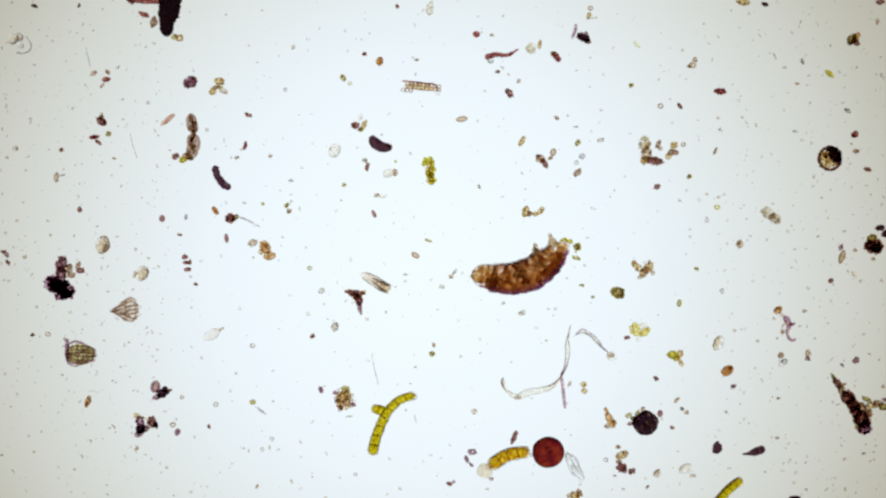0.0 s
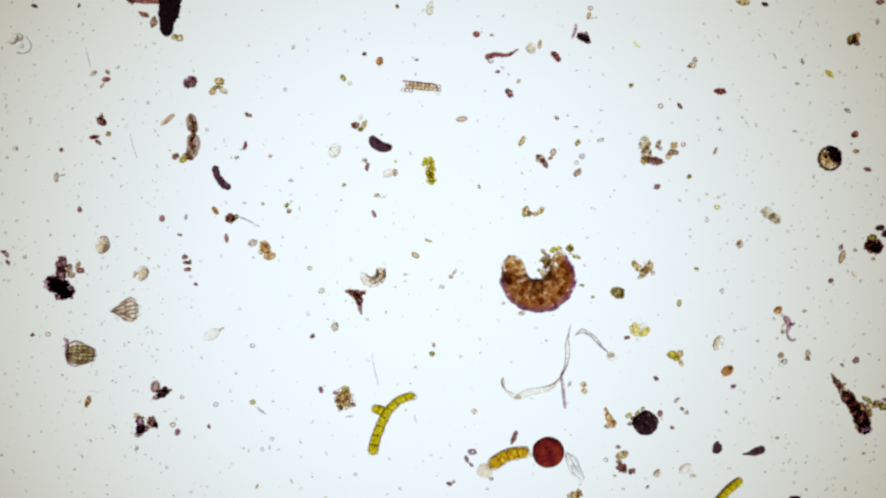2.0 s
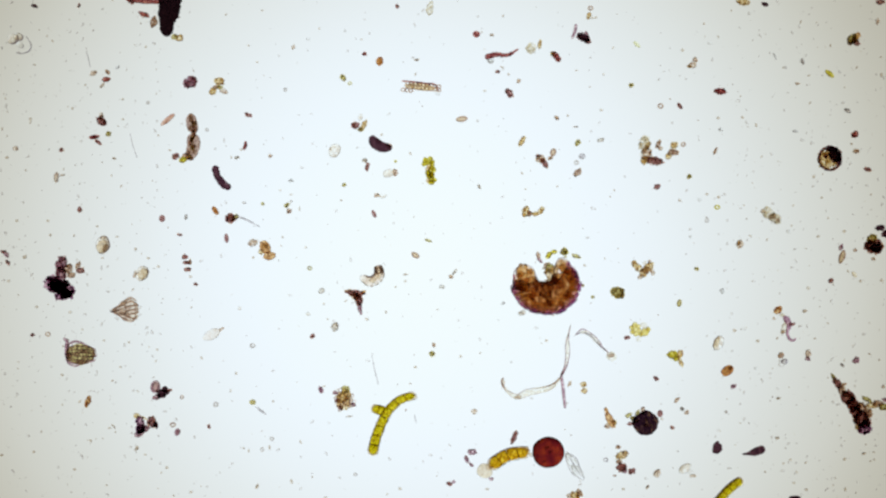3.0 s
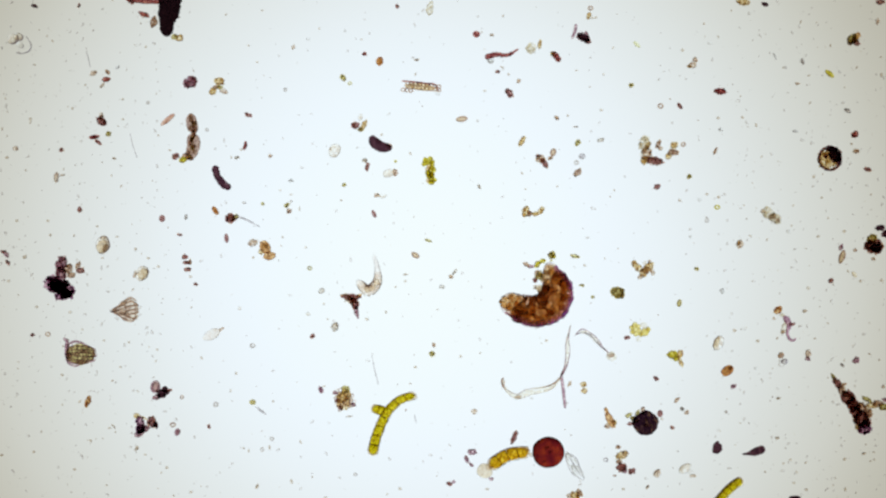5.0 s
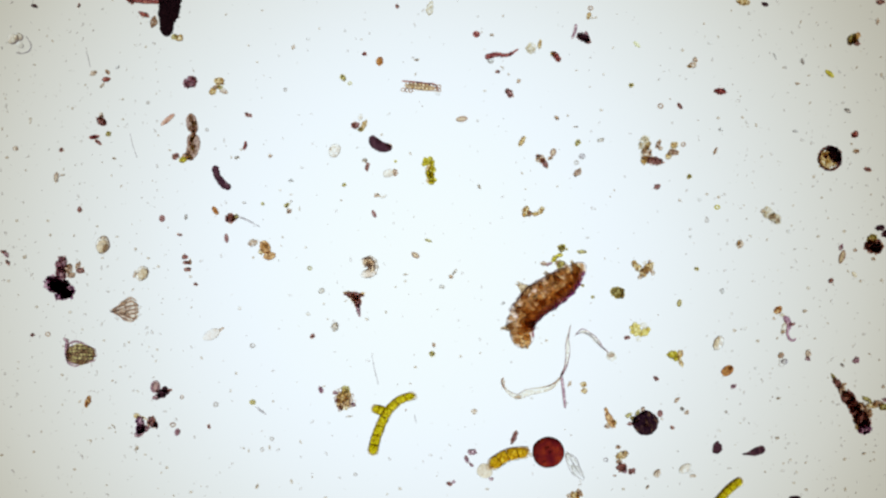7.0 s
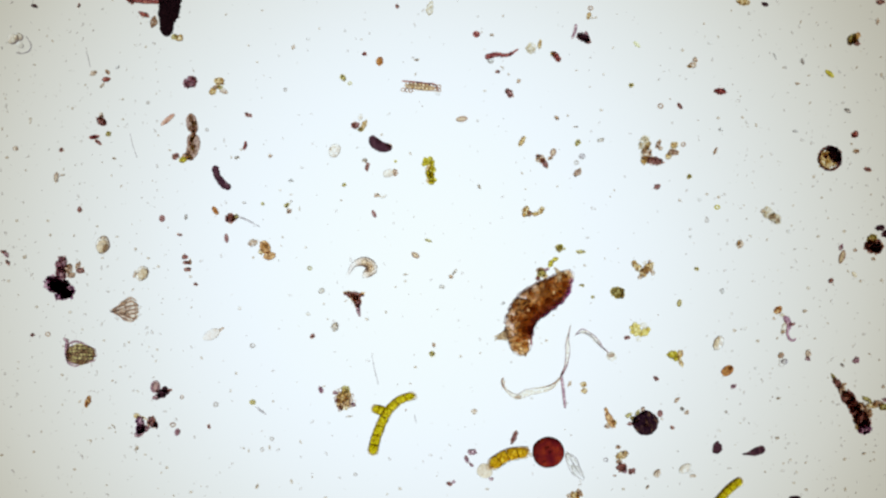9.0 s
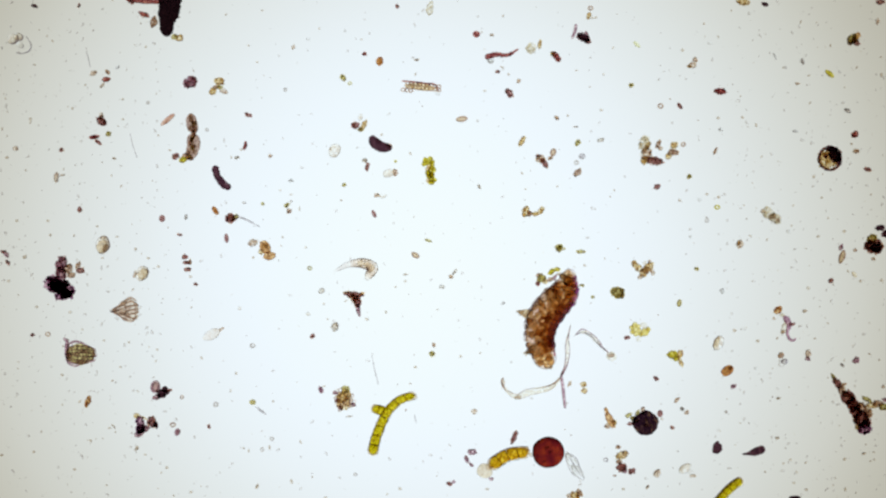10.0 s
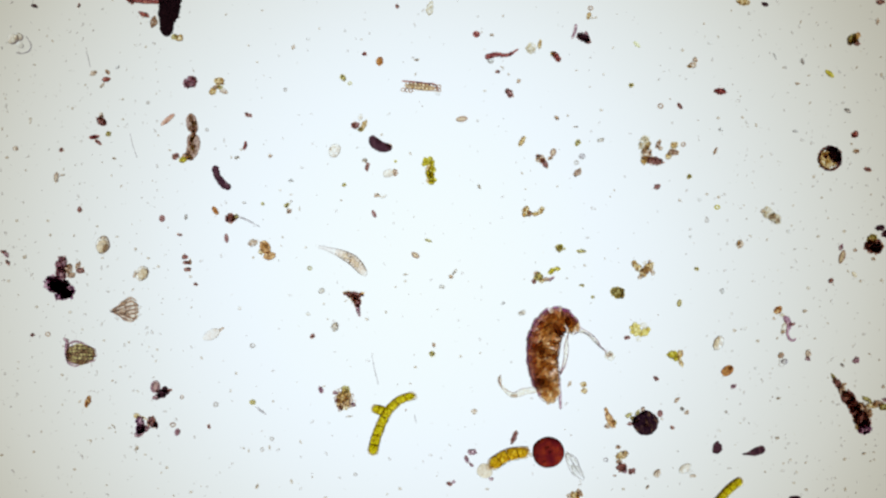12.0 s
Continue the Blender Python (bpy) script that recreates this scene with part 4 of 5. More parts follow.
bit(1094, 791, 9, 8, 0, "umber"); bit(1118, 834, 14, 10, 10, "brown", 0.4); ringlet(1072, 814, 9, 8, 0, "thread"); bit(1163, 838, 15, 11, 60, "tan", 0.5); bit(1161, 670, 12, 7, -30, "brown"); clump(1020, 876, "golden-brown scrap with clear edge", "plant fragment", (1018, 877, 18, 16, 0, "gold"), (1026, 872, 16, 9, -60, "umber"), (1008, 878, 10, 9, 0, "tan")); speck(1103, 866, 6, 5); speck(1146, 862, 8, 4, 60); speck(862, 866, 7, 4); speck(815, 631, 5, 5); speck(850, 625, 4, 4); bit(1088, 842, 6, 4, 0, "umber")
# lower right
clump(1196, 632, "yellow-green wedge of algal tissue", "algae", (1190, 628, 18, 14, 0, "green"), (1203, 627, 15, 12, 60, "gold"), (1204, 641, 18, 8, -60, "gold"), (1196, 635, 12, 9, 0, "green"), name="algal_clump")
clump(1271, 607, "pale oval shell half filled with beige matter", "shell", (1271, 607, 27, 17, 65, "pale"), (1268, 606, 21, 11, 66, "beige"), name="empty_shell")
egg(1287, 656, 24, 18, 35, "rust"); bit(1292, 652, 9, 7, 0, "umber"); bit(1297, 684, 12, 7, 35, "purple", 0.5)
bit(1198, 708, 13, 6, 40, "umber"); bit(1207, 724, 8, 7, 0, "grey"); bit(1215, 730, 8, 7, 30, "umber"); bit(1189, 757, 9, 6, -60, "brown"); bit(1269, 793, 22, 17, 80, "black", 0.19, 1.8)
fibre("black spindle-shaped husk with thin tip", "black", [1.0, 3, 7, 7.5, 6.5], (1313, 804), (1324, 803), (1338, 799), (1354, 793), name="husk", flat=0.7, rough=0.15, category="husk")
clump(1214, 831, "pale half-moon empty shell", "shell", (1212, 829, 24, 14, 35, "pale"), (1222, 836, 12, 7, -20, "film"), name="empty_shell"); bit(1226, 842, 11, 6, 0, "tan"); ringlet(1285, 729, 6, 5)
filament("yellow algal filament with blunt round end", "algal", 7.5, 6, (1256, 902), (1275, 881), (1292, 863), (1312, 849))
bit(1382, 629, 12, 10, 40, "umber"); ringlet(1388, 640, 13, 11, 0, "thread"); bit(1430, 626, 18, 10, 80, "tan"); bit(1429, 635, 9, 8, 0, "purple"); bit(1515, 638, 14, 11, 50, "purple", 0.4); bit(1491, 647, 9, 5, -40, "grey"); speck(1341, 604, 7, 6); speck(1337, 652, 6, 5, 0, "film"); speck(1375, 776, 8, 5); speck(1495, 813, 7, 6); speck(1529, 803, 8, 5); speck(1399, 814, 5, 5); speck(1405, 855, 6, 4); speck(1377, 705, 9, 4); speck(1427, 867, 7, 5); speck(1496, 866, 6, 7)
big = thing("plant_shred", 1512, 722, "large blackish ragged wedge of rotted plant", "plant fragment")
for k, (sx, sy, sl, sw, turn, m) in enumerate(((1475, 668, 16, 6, -60, "olive"), (1481, 678, 22, 12, -55, "brown"), (1490, 692, 24, 13, -55, "umber"), (1492, 681, 14, 6, 10, "umber"), (1500, 704, 28, 22, -45, "brown"),
                                               (1510, 716, 26, 20, -40, "brown"), (1514, 729, 24, 18, -50, "brown"), (1522, 722, 20, 18, 0, "umber"), (1524, 740, 26, 26, 0, "brown"), (1515, 745, 12, 14, 60, "umber"), (1536, 732, 14, 18, 0, "umber"), (1530, 757, 24, 22, 0, "plum"), (1534, 747, 16, 16, 30, "brown"), (1517, 756, 10, 10, 0, "gold"))):
    part("grain", crumbs(sl, sw, tall(m, sw), seed_next(), 0.38, 1.9), MAT[m], big, at=local(sx - 1512, 722 - sy, 0.4 * (k % 3), turn))
clump(1550, 716, "olive-brown ragged strip of tissue", "plant fragment", (1534, 707, 20, 8, -30, "olive"), (1542, 718, 22, 9, -10, "gold"), (1553, 714, 20, 12, 10, "umber"), (1563, 720, 16, 14, 0, "olive"), (1566, 708, 10, 8, 0, "purple"), name="plant_fragment")
bit(1406, 881, 20, 8, 0, "black"); bit(1563, 685, 8, 6, 0, "tan")

# the forked strand of shed skin
strand = thing("forked_strand", 993, 668, "clear forked strand of shed skin with brown stalk", "membrane")
part("upper_ribbon", tube([(-1, 0), (7, 18), (11, 38), (11, 55), (12, 72), (17, 94)], [2.2, 2.2, 3.6, 4.2, 2.0, 0.7], 40, 12, 0.45, 0.15, 3), MAT["cream"], strand, "narrow clear ribbon")
part("side_ribbon", tube([(0, 0), (-16, -16), (-38, -23), (-60, -27), (-78, -34), (-92, -27), (-101, -17)], [2.0, 4.0, 5.6, 5.6, 4.6, 3.8, 2.2], 50, 12, 0.35, 0.2, 5), MAT["cream"], strand, "broad clear ribbon")
for mat, seed, radii, *line in (
        ("umber", 6, (2.0, 1.5, 0.7, 0.4, 0.5, 0.7, 0.6), (0, 0), (-18, -14), (-43, -20), (-63, -22), (-75, -30), (-86, -29), (-97, -22)),
        ("tan", 13, (1.4, 0.8, 0.5, 0.5, 0.9, 0.6, 0.8), (-7, -6), (-16, -20), (-33, -26), (-53, -31), (-68, -37), (-81, -38), (-93, -30), (-100, -21)),
        ("umber", 16, (1.6, 1.9, 1.5, 0.9), (-98, -22), (-102, -17), (-105, -9), (-102, 0)),
        ("purple", 11, (2.0, 1.4, 0.7, 0.6, 0.8, 0.5), (-1, 0), (6, 19), (8, 40), (8, 56), (12, 72), (17, 94)),
        ("purple", 12, (2.0, 1.3, 0.8, 0.5, 0.6, 0.4), (-1, 0), (9, 18), (14, 36), (15, 52), (13, 70), (17, 94))):
    part("ribbon_edge", tube(line, list(radii), 40, 8, 0.9, 0.3, seed), MAT[mat], strand, "thin brown fold")
part("tip_grain", crumbs(15, 6, 4, seed_next(), 0.3), MAT["tan"], strand, "tan grains at the ribbon's end", at=local(-103, -9, 0, 100))
part("tip_grain", crumbs(13, 6, 4, seed_next(), 0.3), MAT["tan"], strand, "tan grains on the ribbon", at=local(-76, -35, 0, 10))
part("stalk", tube([(0, 2), (3, -18), (7, -56)], [2.6, 3.0, 2.4], 16, 10, 0.9, 0.08, 8), MAT["purple"], strand, "purple-brown stalk")
curl = thing("curled_strand", 1045, 600, "thin grey curled strand with a clear sac", "membrane")
part("thread", tube([(-29, 5), (-16, 11), (-2, 7), (9, -4), (18, -13), (30, -23)], [0.8, 1.3, 1.6, 1.4, 1.6, 1.3], 30, 10, 0.8, 0.25, 9), MAT["thread"], curl)
part("fold", tube([(-27, 7), (-15, 17), (-3, 12), (8, 4), (17, -7), (22, -16), (33, -25)], [0.8, 1.0, 0.9, 0.9, 1.0, 0.9], 40, 8, 0.9, 0.3, 10), MAT["purple"], curl)
part("membrane", tube([(-20, 12), (-8, 11), (6, 1), (18, -12)], [2.2, 3.2, 3.6, 2.0], 24, 10, 0.4, 0.2, 14), MAT["cream"], curl, "clear membrane between the threads")
part("sac", lump(17, 15, 5, seed_next(), 0.25), MAT["cream"], curl, "clear round sac", at=local(37, -31))
part("sac_grain", crumbs(10, 9, 4, seed_next(), 0.3), MAT["tan"], curl, "tan grains in the sac", at=local(37, -29))
part("sac_fold", tube([(30, -22), (31, -30), (37, -32), (38, -26)], [0.9, 1.2, 0.9], 16, 8), MAT["umber"], curl)

# fine dust: uncountable
rnd = random.Random(7)
for count, sizes, mat, label in ((400, (0.6, 0.8, 1.0, 1.3, 1.8), "dust", "fine tan dust scattered over the glass"), (1300, (0.7, 0.9, 1.1, 1.5, 2.2), "mote", "fine pale dust scattered over the glass")):
    dust = bmesh.new()
    for k in range(count):
        s = rnd.choice(sizes)
        x = rnd.uniform(-800, 800)
        if abs(x) < 480 and k % 2:
            x = math.copysign(rnd.uniform(480, 800), x)
        m = Matrix.Translation((x, rnd.uniform(-455, 455), s * 0.6)) @ Euler((0, 0, rnd.uniform(0, 6.3))).to_matrix().to_4x4() @ Matrix.Diagonal((s * rnd.uniform(1, 2.2), s, s * 0.6, 1))
        bmesh.ops.create_icosphere(dust, subdivisions=1, radius=1, matrix=m)
    tagged(linked("dust", dust, MAT[mat]), label, "dust", kind="stuff")


# ---- the water bear: soft overlapping skin rings full of storage cells, pigment pads along the back, and eight legs ----
bear = thing("water_bear", 930, 490, "brown plump water bear with a purple-brown back", "water bear")
RINGS = 18
GIRTH = [20, 24.5, 27.5, 29, 30, 30.8, 30.8, 30.4, 29.6, 28.8, 27.6, 26.4, 25, 22.5]
RADII = []
for k in range(RINGS):
    u = k / (RINGS - 1) * (len(GIRTH) - 1)
    i = min(int(u), len(GIRTH) - 2)
    RADII.append(GIRTH[i] + (GIRTH[i + 1] - GIRTH[i]) * (u - i))


def blob(bm, m, sub=1, square=1.0):
    """Adds a small rounded body; square below 1 makes it boxier."""
    made = bmesh.ops.create_icosphere(bm, subdivisions=sub, radius=1)["verts"]
    if square < 1:
        for v in made:
            v.co = Vector([math.copysign(abs(c) ** square, c) for c in v.co])
    bmesh.ops.transform(bm, matrix=m, verts=made)


def storage_cells(r, count, ends, seed):
    """The round storage cells that fill one ring of the body."""
    rnd = random.Random(seed)
    bm = bmesh.new()
    for _ in range(count):
        a, q = rnd.uniform(0, 6.283), math.sqrt(rnd.uniform(0.0, 1.0))
        s = rnd.choice((2.4, 3.0, 3.6, 4.4, 5.2, 6.4))
        reach = max(0.0, r - s - 0.8) * q
        x = rnd.uniform(-8, 8) + rnd.uniform(0, ends)
        reach *= math.sqrt(max(0.05, 1 - (x / (abs(ends) + 12)) ** 2)) if ends else 1
        high = math.sin(a) * reach * 0.95
        m = Matrix.Translation((x, math.cos(a) * reach * 1.1, min(high, r * 0.60 - s))) @ Euler((rnd.uniform(0, 6), rnd.uniform(0, 6), 0)).to_matrix().to_4x4()
        blob(bm, m @ Matrix.Diagonal((s * rnd.uniform(0.9, 1.4), s * rnd.uniform(0.8, 1.1), s * 0.8, 1)), 2 if s > 5 else 1)
    return bm


def pigment_pads(ring, mat, label, r, angles, long, wide, thick, seed, shift=0):
    """Flat pigment cells under the skin of a ring, at those angles from the middle of the back."""
    rnd = random.Random(seed)
    for a in angles:
        a = radians(a + rnd.uniform(-2, 2))
        q = r - thick * 0.55
        m = Matrix.Translation((shift + rnd.uniform(-1, 1), math.sin(a) * q * 1.08, math.cos(a) * q * 0.95)) @ Euler((-a, 0, rnd.uniform(-0.08, 0.08))).to_matrix().to_4x4()
        bm = bmesh.new()
        blob(bm, m @ Matrix.Diagonal((long / 2 * rnd.uniform(0.92, 1.1), wide / 2, thick / 2, 1)), 2, 0.6)
        part("pigment_cell", bm, MAT[mat], ring, label)


RING, LEG = [], []
for k, r in enumerate(RADII):
    prof, long = [0.95, 0.985, 1.0, 1.0, 1.0, 0.985, 0.95], 21
    if k == RINGS - 1:
        prof, long = [0.95, 1.0, 1.0, 0.99, 0.97, 0.93, 0.86, 0.74, 0.54, 0.2], 36
    elif k == 0:
        prof, long = [0.2, 0.48, 0.66, 0.78, 0.87, 0.93, 0.97, 1.0, 0.97], 36
    middle = 9 if k == RINGS - 1 else -9 if k == 0 else 0
    bm = barrel(long, [p * r for p in prof], 30, 0.95, 0.07, k + 1, 0 < k < RINGS - 1)
    if 0 < k < RINGS - 1:
        bm.transform(Matrix.Diagonal((1, 1.05 + 0.10 * (k % 2), 0.95 + 0.10 * (k % 2), 1)))
    else:
        bm.transform(Matrix.Translation((middle, 0, 0)))
    name = "head" if k == RINGS - 1 else "body_ring"
    ring = part(name, bm, MAT["skin"], bear, "golden brown grainy head" if name == "head" else "")
    RING.append(ring)
    flesh = barrel(long, [p * r * 0.9 for p in prof], 24, 0.88, 0.08, k + 31, 0 < k < RINGS - 1)
    flesh.transform(Matrix.Translation((middle * 0.9, 0, -1.2)) @ Matrix.Diagonal((0.92, 1.08, 1, 1)))
    part("flesh", flesh, MAT["flesh"], ring, "golden translucent flesh")
    ends = 18 if k == RINGS - 1 else -16 if k == 0 else 0
    part("storage_cells", storage_cells(r, 38 if ends > 0 else 28 if ends else 21, ends, 40 + k), MAT["store"], ring, "golden and brown round storage cells")
    long, wide = (14, 0.42) if k % 2 else (12, 0.36)
    if k == 0:
        pigment_pads(ring, "dusk", "dark purple pigment cell of the rump", r * 0.7, (-45, -15, 15, 45), 11, 8, 3.4, 60, -11)
    if k == RINGS - 1:
        pigment_pads(ring, "flank", "red-brown pigment cell of the head", r * 0.97, (-14, 14), 14, r * 0.4, 3, 61, 3)
    else:
        pigment_pads(ring, "pigment" if k % 2 and k < 13 else "dusk", "dark purple pigment cell of the back", r, (-14, 14), long, r * wide, 7.0, 70 + k)
        pigment_pads(ring, "flank", "red-brown pigment cell of the flank", r, (-42, 42), long, r * wide, 3.6, 90 + k)
        pigment_pads(ring, "belly", "golden brown pigment cell of the side", r, (-70, 70), long, r * wide, 3.4, 110 + k)


def leg_mesh(size):
    """A stubby soft leg along x with claws at its end."""
    bm = barrel(26 * size, [9.5 * size, 10 * size, 9.2 * size, 8 * size, 6.6 * size, 5 * size, 3.2 * size, 1.2 * size], 14, 1.0, 0.2, seed_next())
    for k in range(4):
        a = (k - 1.5) * 0.5
        base = Vector((11 * size, math.sin(a) * 3, 0))
        tip = base + Vector((5.5, math.sin(a) * 6, 1.5))
        made = bmesh.ops.create_cone(bm, cap_ends=True, segments=6, radius1=0.9, radius2=0.2, depth=(tip - base).length)["verts"]
        turn = (tip - base).to_track_quat("Z", "Y").to_matrix().to_4x4()
        bmesh.ops.transform(bm, matrix=Matrix.Translation((base + tip) / 2) @ turn, verts=made)
    return bm


for k, size in ((0, 0.9), (5, 1.0), (10, 1.05), (16, 0.95)):
    for side in (-1, 1):
        LEG.append((part("leg", leg_mesh(size), MAT["limb"], RING[k], "pale stubby leg with claws"), k, side))

# ---- the rotifer: soft rings that slide into one another ----
rotifer = thing("rotifer", 660, 495, "pale transparent rotifer with a tapering foot", "rotifer")
WORM = []
WIDE = [2.6, 3.0, 3.5, 4.1, 4.9, 5.8, 6.8, 7.8, 8.6, 9.2, 9.6, 9.7, 9.5, 9.0, 8.0, 6.4]
for k, r in enumerate(WIDE):
    last = len(WIDE) - 1
    before, after = WIDE[max(k - 1, 0)], WIDE[min(k + 1, last)]
    prof = [before, (before + r) / 2, r, (after + r) / 2, after]
    if k == 0:
        prof = [0.2 * r, 0.75 * r, r, r, after]
    elif k == last:
        prof = [before, r * 1.08, r, 0.78 * r, 0.3 * r]
    ring = part("body_ring", barrel(15, prof, 20, 0.8, 0.03, 20, k not in (0, last)), MAT["worm" if k > 5 else "foot"], rotifer)
    if k in (8, 10, 12):
        part("organ", lump(13, 9, 7, seed_next(), 0.3, 1.6, 2), MAT["organ"], ring, "pale tan inner organ", at=local(0, 0, -4))
    WORM.append(ring)


# grains that the water bear drags along with its hind legs
ball_cell = clump(0, 0, "olive round algal cell by the water bear", "algae", (0, 0, 15, 13, 20, "olive"), (3, 3, 9, 8, 0, "green"), (-2, 9, 5, 4, 0, "olive"), name="algal_cell")
long_cell = clump(0, 0, "bright yellow-green algal cells by the water bear", "algae", (-4, 0, 14, 9, 20, "green"), (6, -1, 12, 8, -15, "green"), name="algal_cell")
oval_cell = bit(1020, 456, 16, 7, -18, "olive")
grey_scrap = clump(0, 0, "brown-grey ragged scrap by the water bear", "debris", (-5, 0, 12, 8, -20, "umber"), (5, 2, 12, 6, 15, "purple"))
olive_clump = clump(0, 0, "olive and dark clump of grains by the water bear", "debris", (2, -4, 15, 14, 0, "olive"), (-6, 4, 9, 9, 0, "brown"), (7, 3, 10, 8, 30, "gold"), (-2, -10, 11, 7, 0, "tan"))
chip = clump(630, 528, "dark reddish-brown pointed bark chip", "bark chip", (629, 519, 34, 11, -5, "brown"), (629, 525, 20, 13, -35, "umber"), (635, 531, 24, 13, -70, "brown"), (637, 545, 24, 8, -80, "purple"), (616, 515, 14, 5, 10, "umber"), (643, 517, 11, 6, 20, "orange"), name="bark_chip")


# ---- how the animals and the dragged grains move ----
def between(rows, t):
    """Smooth values between timed rows of numbers."""
    for i in range(len(rows) - 1):
        if t <= rows[i + 1][0] + 1e-9:
            break
    (t1, b), (t2, c) = rows[i], rows[i + 1]
    t0, a = rows[i - 1] if i > 0 else (t1 - (t2 - t1), b)
    t3, d = rows[i + 2] if i + 2 < len(rows) else (t2 + (t2 - t1), c)
    u, w = (t - t1) / (t2 - t1), t2 - t1
    out = []
    for p, q, r, s in zip(a, b, c, d):
        m1, m2 = (r - p) / (t2 - t0) * w, (s - q) / (t3 - t1) * w
        out.append((2 * u ** 3 - 3 * u * u + 1) * q + (u ** 3 - 2 * u * u + u) * m1 + (-2 * u ** 3 + 3 * u * u) * r + (u ** 3 - u * u) * m2)
    return out


def body_poses(values, count, lift, shares=None):
    """Poses along a bent body: values are x, y pairs from the tail to the head, then the lean of the back (degrees, 0 up, 90 to the animal's left)."""
    roll = radians(values[-1])
    line = glide([((values[i] - 784), (441 - values[i + 1]), 0) for i in range(0, len(values) - 1, 2)], (count - 1) * 10)
    length = sum((b - a).length for a, b in zip(line, line[1:]))
    out = []
    for k in range(count):
        u = k / (count - 1)
        if shares:
            drawn_in = min(1.0, max(0.0, (66 - length) / 14))
            u += (shares[k] - u) * drawn_in
        i = round(u * (len(line) - 1))
        c = line[i]
        d = (line[min(i + 10, len(line) - 1)] - line[max(i - 10, 0)]).normalized()
        left = Vector((-d.y, d.x, 0))
        back = Vector((0, 0, math.cos(roll))) + left * math.sin(roll)
        across = back.cross(d)
        m = Matrix((d, across, back)).transposed().to_4x4()
        m.translation = Vector((c.x, c.y, lift)) * D
        out.append(m)
    return out


TIMES = [k * 0.25 for k in range(49)]


def crawl(animal, rings, spines, lift, shares=None):
    """Keys a body: the animal's own pose follows its middle, and each ring moves in its space."""
    homes, locals_ = [], [[] for _ in rings]
    for t in TIMES:
        ps = body_poses(between(spines, t), len(rings), lift, shares)
        home = ps[len(ps) // 2].copy()
        home.translation.z = 0
        home = Matrix.Translation(home.translation)
        homes.append((t, home))
        for k, m in enumerate(ps):
            locals_[k].append((t, home.inverted() @ m))
    walk(animal, homes)
    for ring, rows in zip(rings, locals_):
        walk(ring, rows)


def drift(ob, *rows):
    """Keys a grain that is pushed over the glass: (seconds, x, y, turn)."""
    table = [(r[0], r[1:]) for r in rows]
    poses = []
    for t in TIMES:
        x, y, turn = between(table, t)
        poses.append((t, Matrix.Translation(spot(x, y)) @ pose(0, 0, 0, 0, 0, turn)))
    walk(ob, poses)


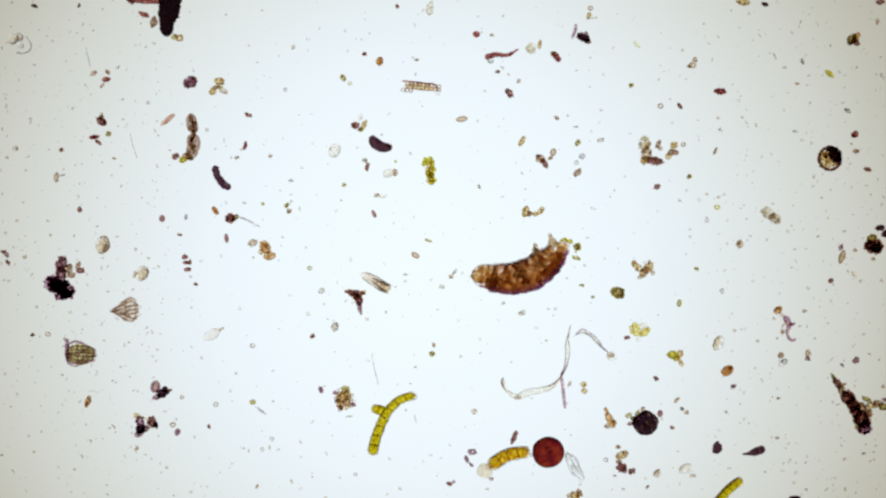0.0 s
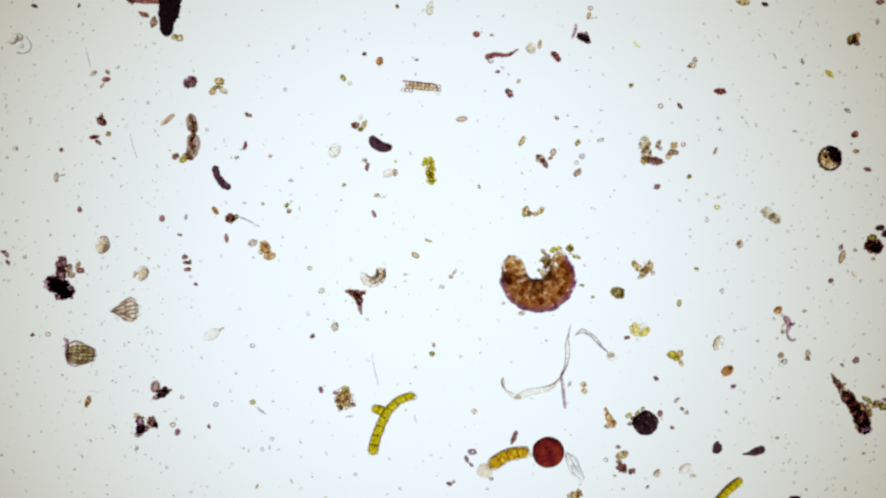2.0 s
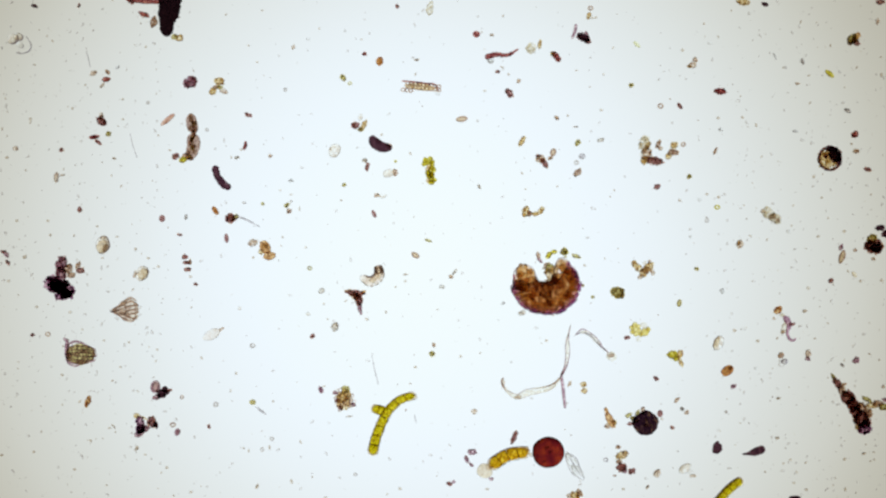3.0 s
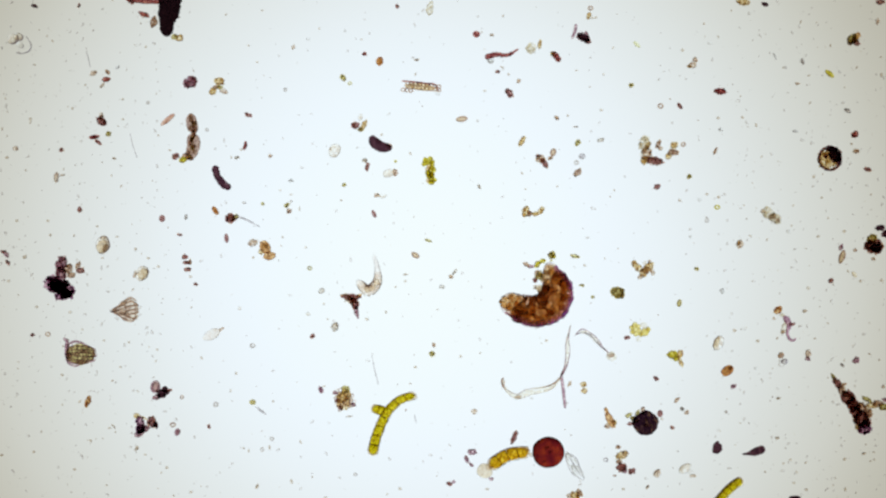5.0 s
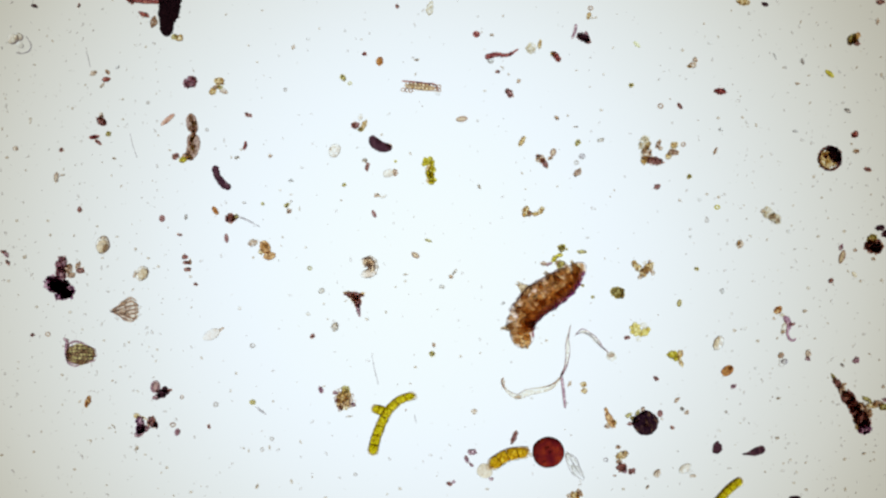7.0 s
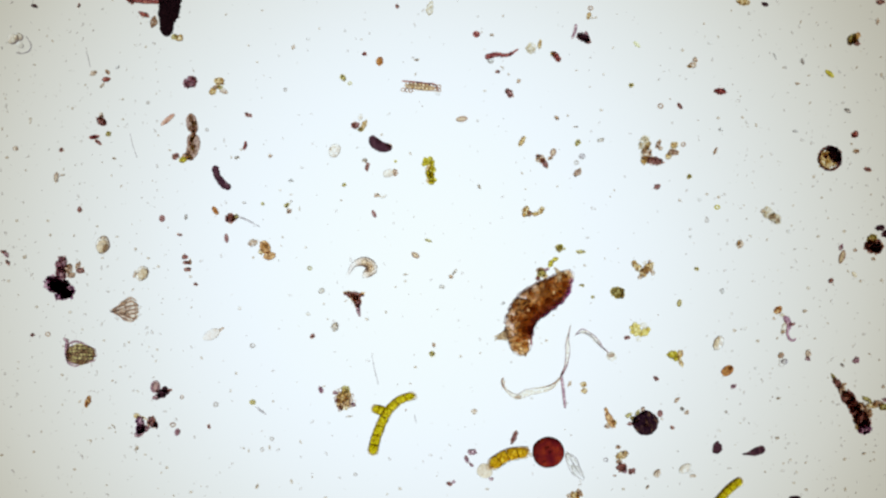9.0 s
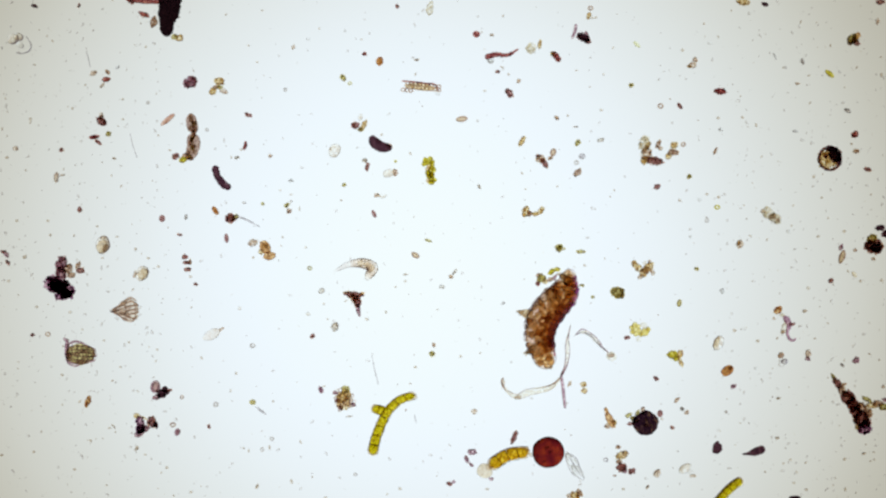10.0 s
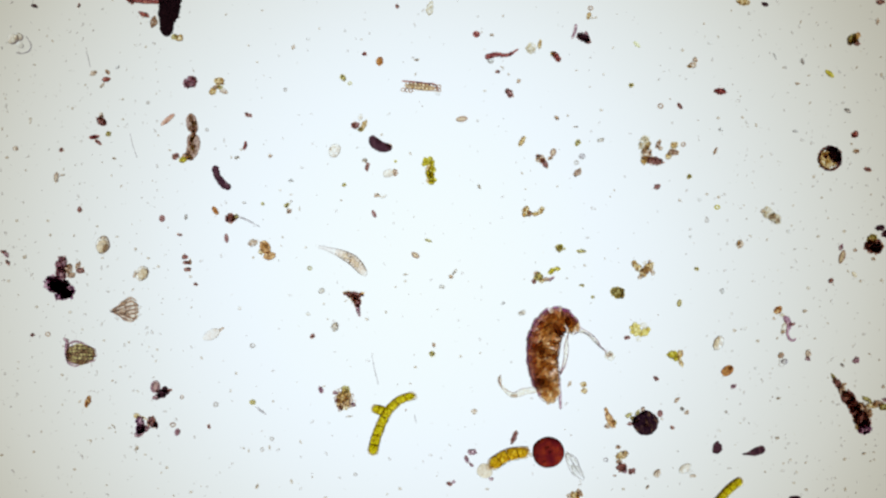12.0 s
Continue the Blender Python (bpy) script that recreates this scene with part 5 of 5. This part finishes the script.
def motions():
    bear_spine = [
        (0.0, (985, 449, 967, 465, 940, 484, 910, 493, 884, 493, 861, 489, 90)),
        (0.5, (988, 451, 968, 471, 946, 487, 916, 497, 885, 496, 861, 490, 90)),
        (1.0, (988, 456, 975, 480, 953, 500, 926, 507, 899, 502, 877, 492, 90)),
        (1.5, (984, 462, 976, 489, 956, 508, 931, 515, 904, 507, 888, 489, 90)),
        (2.0, (991, 470, 991, 499, 967, 521, 936, 522, 913, 505, 908, 479, 90)),
        (2.5, (994, 477, 995, 504, 974, 524, 943, 526, 917, 511, 912, 485, 90)),
        (3.0, (997, 482, 1000, 507, 981, 525, 954, 527, 932, 515, 928, 494, 90)),
        (4.0, (992, 482, 998, 511, 980, 533, 953, 540, 927, 531, 916, 512, 90)),
        (5.0, (978, 490, 986, 516, 975, 540, 953, 550, 930, 549, 910, 540, 90)),
        (5.5, (1003, 484, 1003, 507, 989, 530, 965, 544, 938, 549, 913, 551, 90)),
        (6.0, (1011, 482, 1001, 508, 977, 528, 949, 541, 924, 556, 909, 577, 90)),
        (6.5, (1014, 486, 1000, 507, 971, 528, 943, 547, 920, 568, 911, 587, 90)),
        (7.0, (1014, 485, 993, 503, 965, 521, 940, 541, 922, 566, 923, 589, 90)),
        (8.0, (1008, 492, 990, 508, 964, 525, 938, 545, 920, 572, 919, 600, 90)),
        (9.0, (994, 500, 982, 513, 956, 528, 931, 548, 918, 575, 920, 602, 88)),
        (9.5, (998, 496, 988, 519, 966, 539, 948, 561, 942, 589, 947, 610, 87)),
        (10.0, (1003, 502, 997, 520, 974, 543, 958, 571, 954, 601, 961, 626, 84)),
        (10.5, (1001, 496, 994, 519, 980, 546, 969, 574, 965, 603, 970, 628, 78)),
        (11.0, (990, 511, 984, 532, 976, 561, 969, 594, 965, 625, 962, 653, 42)),
        (11.5, (995, 524, 987, 548, 980, 577, 975, 606, 972, 637, 972, 665, 8)),
        (12.0, (1002, 571, 984, 566, 966, 588, 959, 624, 962, 658, 969, 686, -80))]
    crawl(bear, RING, bear_spine, 30)
    # how far each pair of legs is stretched out of the body
    stretch = {
        0: ((0, (1.0,)), (3, (1.0,)), (5, (0.8,)), (7, (0.5,)), (9, (0.7,)), (10, (0.5,)), (10.5, (0.3,)), (12, (0.3,))),
        5: ((0, (0.4,)), (0.5, (0.45,)), (1, (0.3,)), (1.5, (0.6,)), (2, (1.0,)), (3, (1.0,)), (5, (0.9,)), (5.5, (0.6,)), (6.5, (0.8,)), (7, (0.6,)), (9, (0.3,)), (9.5, (0.2,)), (10, (0.4,)), (10.5, (0.2,)), (12, (0.4,))),
        10: ((0, (0.35,)), (0.5, (0.4,)), (1.0, (0.2,)), (1.5, (0.1,)), (2, (0.5,)), (3, (0.5,)), (5, (0.6,)), (5.5, (0.4,)), (6, (1.1,)), (6.5, (0.9,)), (7, (1.0,)), (9, (0.4,)), (9.5, (0.2,)), (10, (1.0,)), (10.5, (0.55,)), (12, (0.2,))),
        16: ((0, (0.2,)), (0.5, (0.7,)), (1, (0.05,)), (3, (0.15,)), (5, (0.3,)), (5.5, (1.2,)), (6, (0.5,)), (6.5, (0.3,)), (7, (0.8,)), (9, (1.1,)), (9.5, (0.4,)), (10, (0.7,)), (10.5, (0.8,)), (11, (0.35,)), (12, (0.1,)))}
    for ob, k, side in LEG:
        rows = []
        r = RADII[k]
        for t in TIMES:
            swing = 12 * math.sin(t * 2.6 + k * 1.3 + side)
            turn = (115 if k == 0 else 85) + swing
            out = between(stretch[k], t)[0]
            rows.append((t, pose((-4 if k else -8) * D, side * 9 * D, -(r + 2 - 30 * (1 - out)) * D, -side * 14, turn, 0)))
        walk(ob, rows)
    worm_spine = [
        (0.0, (687, 511, 678, 507, 667, 500, 657, 494, 646, 488, 0)),
        (0.5, (686, 506, 676, 501, 666, 495, 656, 492, 646, 490, 0)),
        (1.0, (685, 495, 675, 496, 665, 498, 655, 496, 645, 491, 0)),
        (1.5, (683, 486, 676, 492, 665, 496, 654, 496, 645, 490, 0)),
        (2.0, (674, 478, 673, 490, 662, 498, 651, 497, 644, 489, 0)),
        (2.5, (668, 469, 673, 482, 668, 493, 655, 498, 644, 492, 0)),
        (3.0, (661, 462, 670, 476, 669, 490, 656, 498, 644, 493, 0)),
        (4.0, (662, 458, 670, 475, 668, 495, 654, 506, 640, 500, 0)),
        (5.0, (663, 455, 668, 477, 667, 500, 652, 514, 637, 502, 0)),
        (5.5, (664, 457, 673, 472, 667, 487, 651, 493, 637, 491, 0)),
        (6.0, (660, 456, 671, 464, 665, 475, 651, 480, 641, 492, 0)),
        (6.5, (668, 454, 667, 464, 659, 474, 650, 481, 643, 488, 0)),
        (7.0, (646, 465, 655, 463, 660, 471, 657, 481, 646, 486, 0)),
        (8.0, (634, 473, 642, 466, 653, 467, 659, 476, 652, 486, 0)),
        (9.0, (617, 484, 628, 468, 646, 464, 658, 475, 648, 486, 0)),
        (9.5, (603, 482, 620, 468, 642, 463, 660, 473, 650, 486, 0)),
        (10.0, (597, 478, 616, 469, 640, 466, 659, 474, 652, 489, 0)),
        (10.5, (582, 469, 603, 452, 628, 450, 649, 467, 647, 486, 0)),
        (11.0, (566, 453, 590, 442, 616, 446, 638, 464, 644, 486, 0)),
        (11.5, (573, 441, 594, 444, 613, 450, 632, 464, 645, 483, 0)),
        (12.0, (566, 437, 586, 443, 607, 451, 627, 463, 644, 482, 0))]
    crawl(rotifer, WORM, worm_spine, 9, (0.62, 0.56, 0.5, 0.43, 0.36, 0.28, 0.19, 0.1, 0.05, 0.13, 0.27, 0.42, 0.58, 0.74, 0.88, 1.0))
    drift(ball_cell, (0, 1021, 437, 0), (0.5, 1018, 438, 0), (1, 1013, 438, 10), (1.5, 1013, 438, 10), (2, 1008, 440, 20), (2.5, 1000, 446, 30), (3, 998, 446, 30), (4, 988, 448, 30), (5, 976, 452, 10), (5.5, 991, 444, 80), (6, 992, 442, 90), (7, 994, 440, 95), (9, 990, 440, 100), (12, 990, 440, 100))
    drift(long_cell, (0, 1002, 427, -10), (0.5, 999, 430, -10), (1, 985, 437, 0), (1.5, 985, 437, 0), (2, 983, 442, 10), (2.5, 975, 451, 30), (3, 975, 450, 30), (4, 965, 458, 40), (5, 955, 466, 30), (5.5, 981, 457, 40), (6, 981, 454, 40), (6.5, 984, 457, 40), (7, 985, 456, 30), (9, 978, 464, 40), (9.5, 978, 474, 40), (10, 980, 480, 20), (10.5, 977, 476, 20), (11, 978, 480, 20), (11.5, 977, 476, 20), (12, 980, 479, 20))
    drift(oval_cell, (0, 1020, 457, -18), (3, 1020, 454, -18), (5, 1018, 454, -10), (6, 1020, 453, -14), (6.5, 1025, 451, -20), (7, 1030, 446, 0), (9, 1028, 446, 0), (12, 1029, 445, 0))
    drift(grey_scrap, (0, 950, 440, -60), (0.5, 960, 445, -20), (1, 966, 445, -70), (1.5, 962, 447, -60), (2, 966, 448, -30), (2.5, 957, 456, -40), (3, 955, 456, -60), (4, 945, 464, -40), (5, 936, 469, -10), (5.5, 961, 465, 0), (6, 961, 465, 0), (7, 967, 466, 10), (9, 962, 476, 10), (9.5, 971, 488, 30), (10, 977, 492, 40), (10.5, 973, 491, 40), (12, 971, 493, 20))
    drift(olive_clump, (0, 948, 452, 0), (0.5, 958, 456, 10), (1, 965, 456, 20), (2, 968, 466, 30), (3, 972, 478, 20), (4, 960, 484, 10), (5, 953, 492, 0), (5.5, 978, 485, 10), (6, 985, 478, 20), (6.5, 991, 477, 40), (7, 993, 473, 30), (9, 957, 488, 10), (9.5, 953, 493, 0), (10, 957, 497, 10), (10.5, 953, 491, 0), (12, 951, 494, 0))
    drift(chip, (0, 630, 528, 0), (3, 630, 528, 0), (4, 626, 531, 2), (5, 623, 535, 3), (5.5, 627, 532, 0), (12, 627, 531, 0))
    drift(strand, (0, 993, 668, 0), (10.5, 993, 668, 0), (11, 991, 671, 0), (11.5, 994, 672, -1), (12, 988, 669, -3))
    drift(curl, (0, 1045, 600, 0), (10.5, 1045, 600, 0), (11, 1045, 602, 0), (11.5, 1048, 606, 2), (12, 1042, 599, 0))


motions()
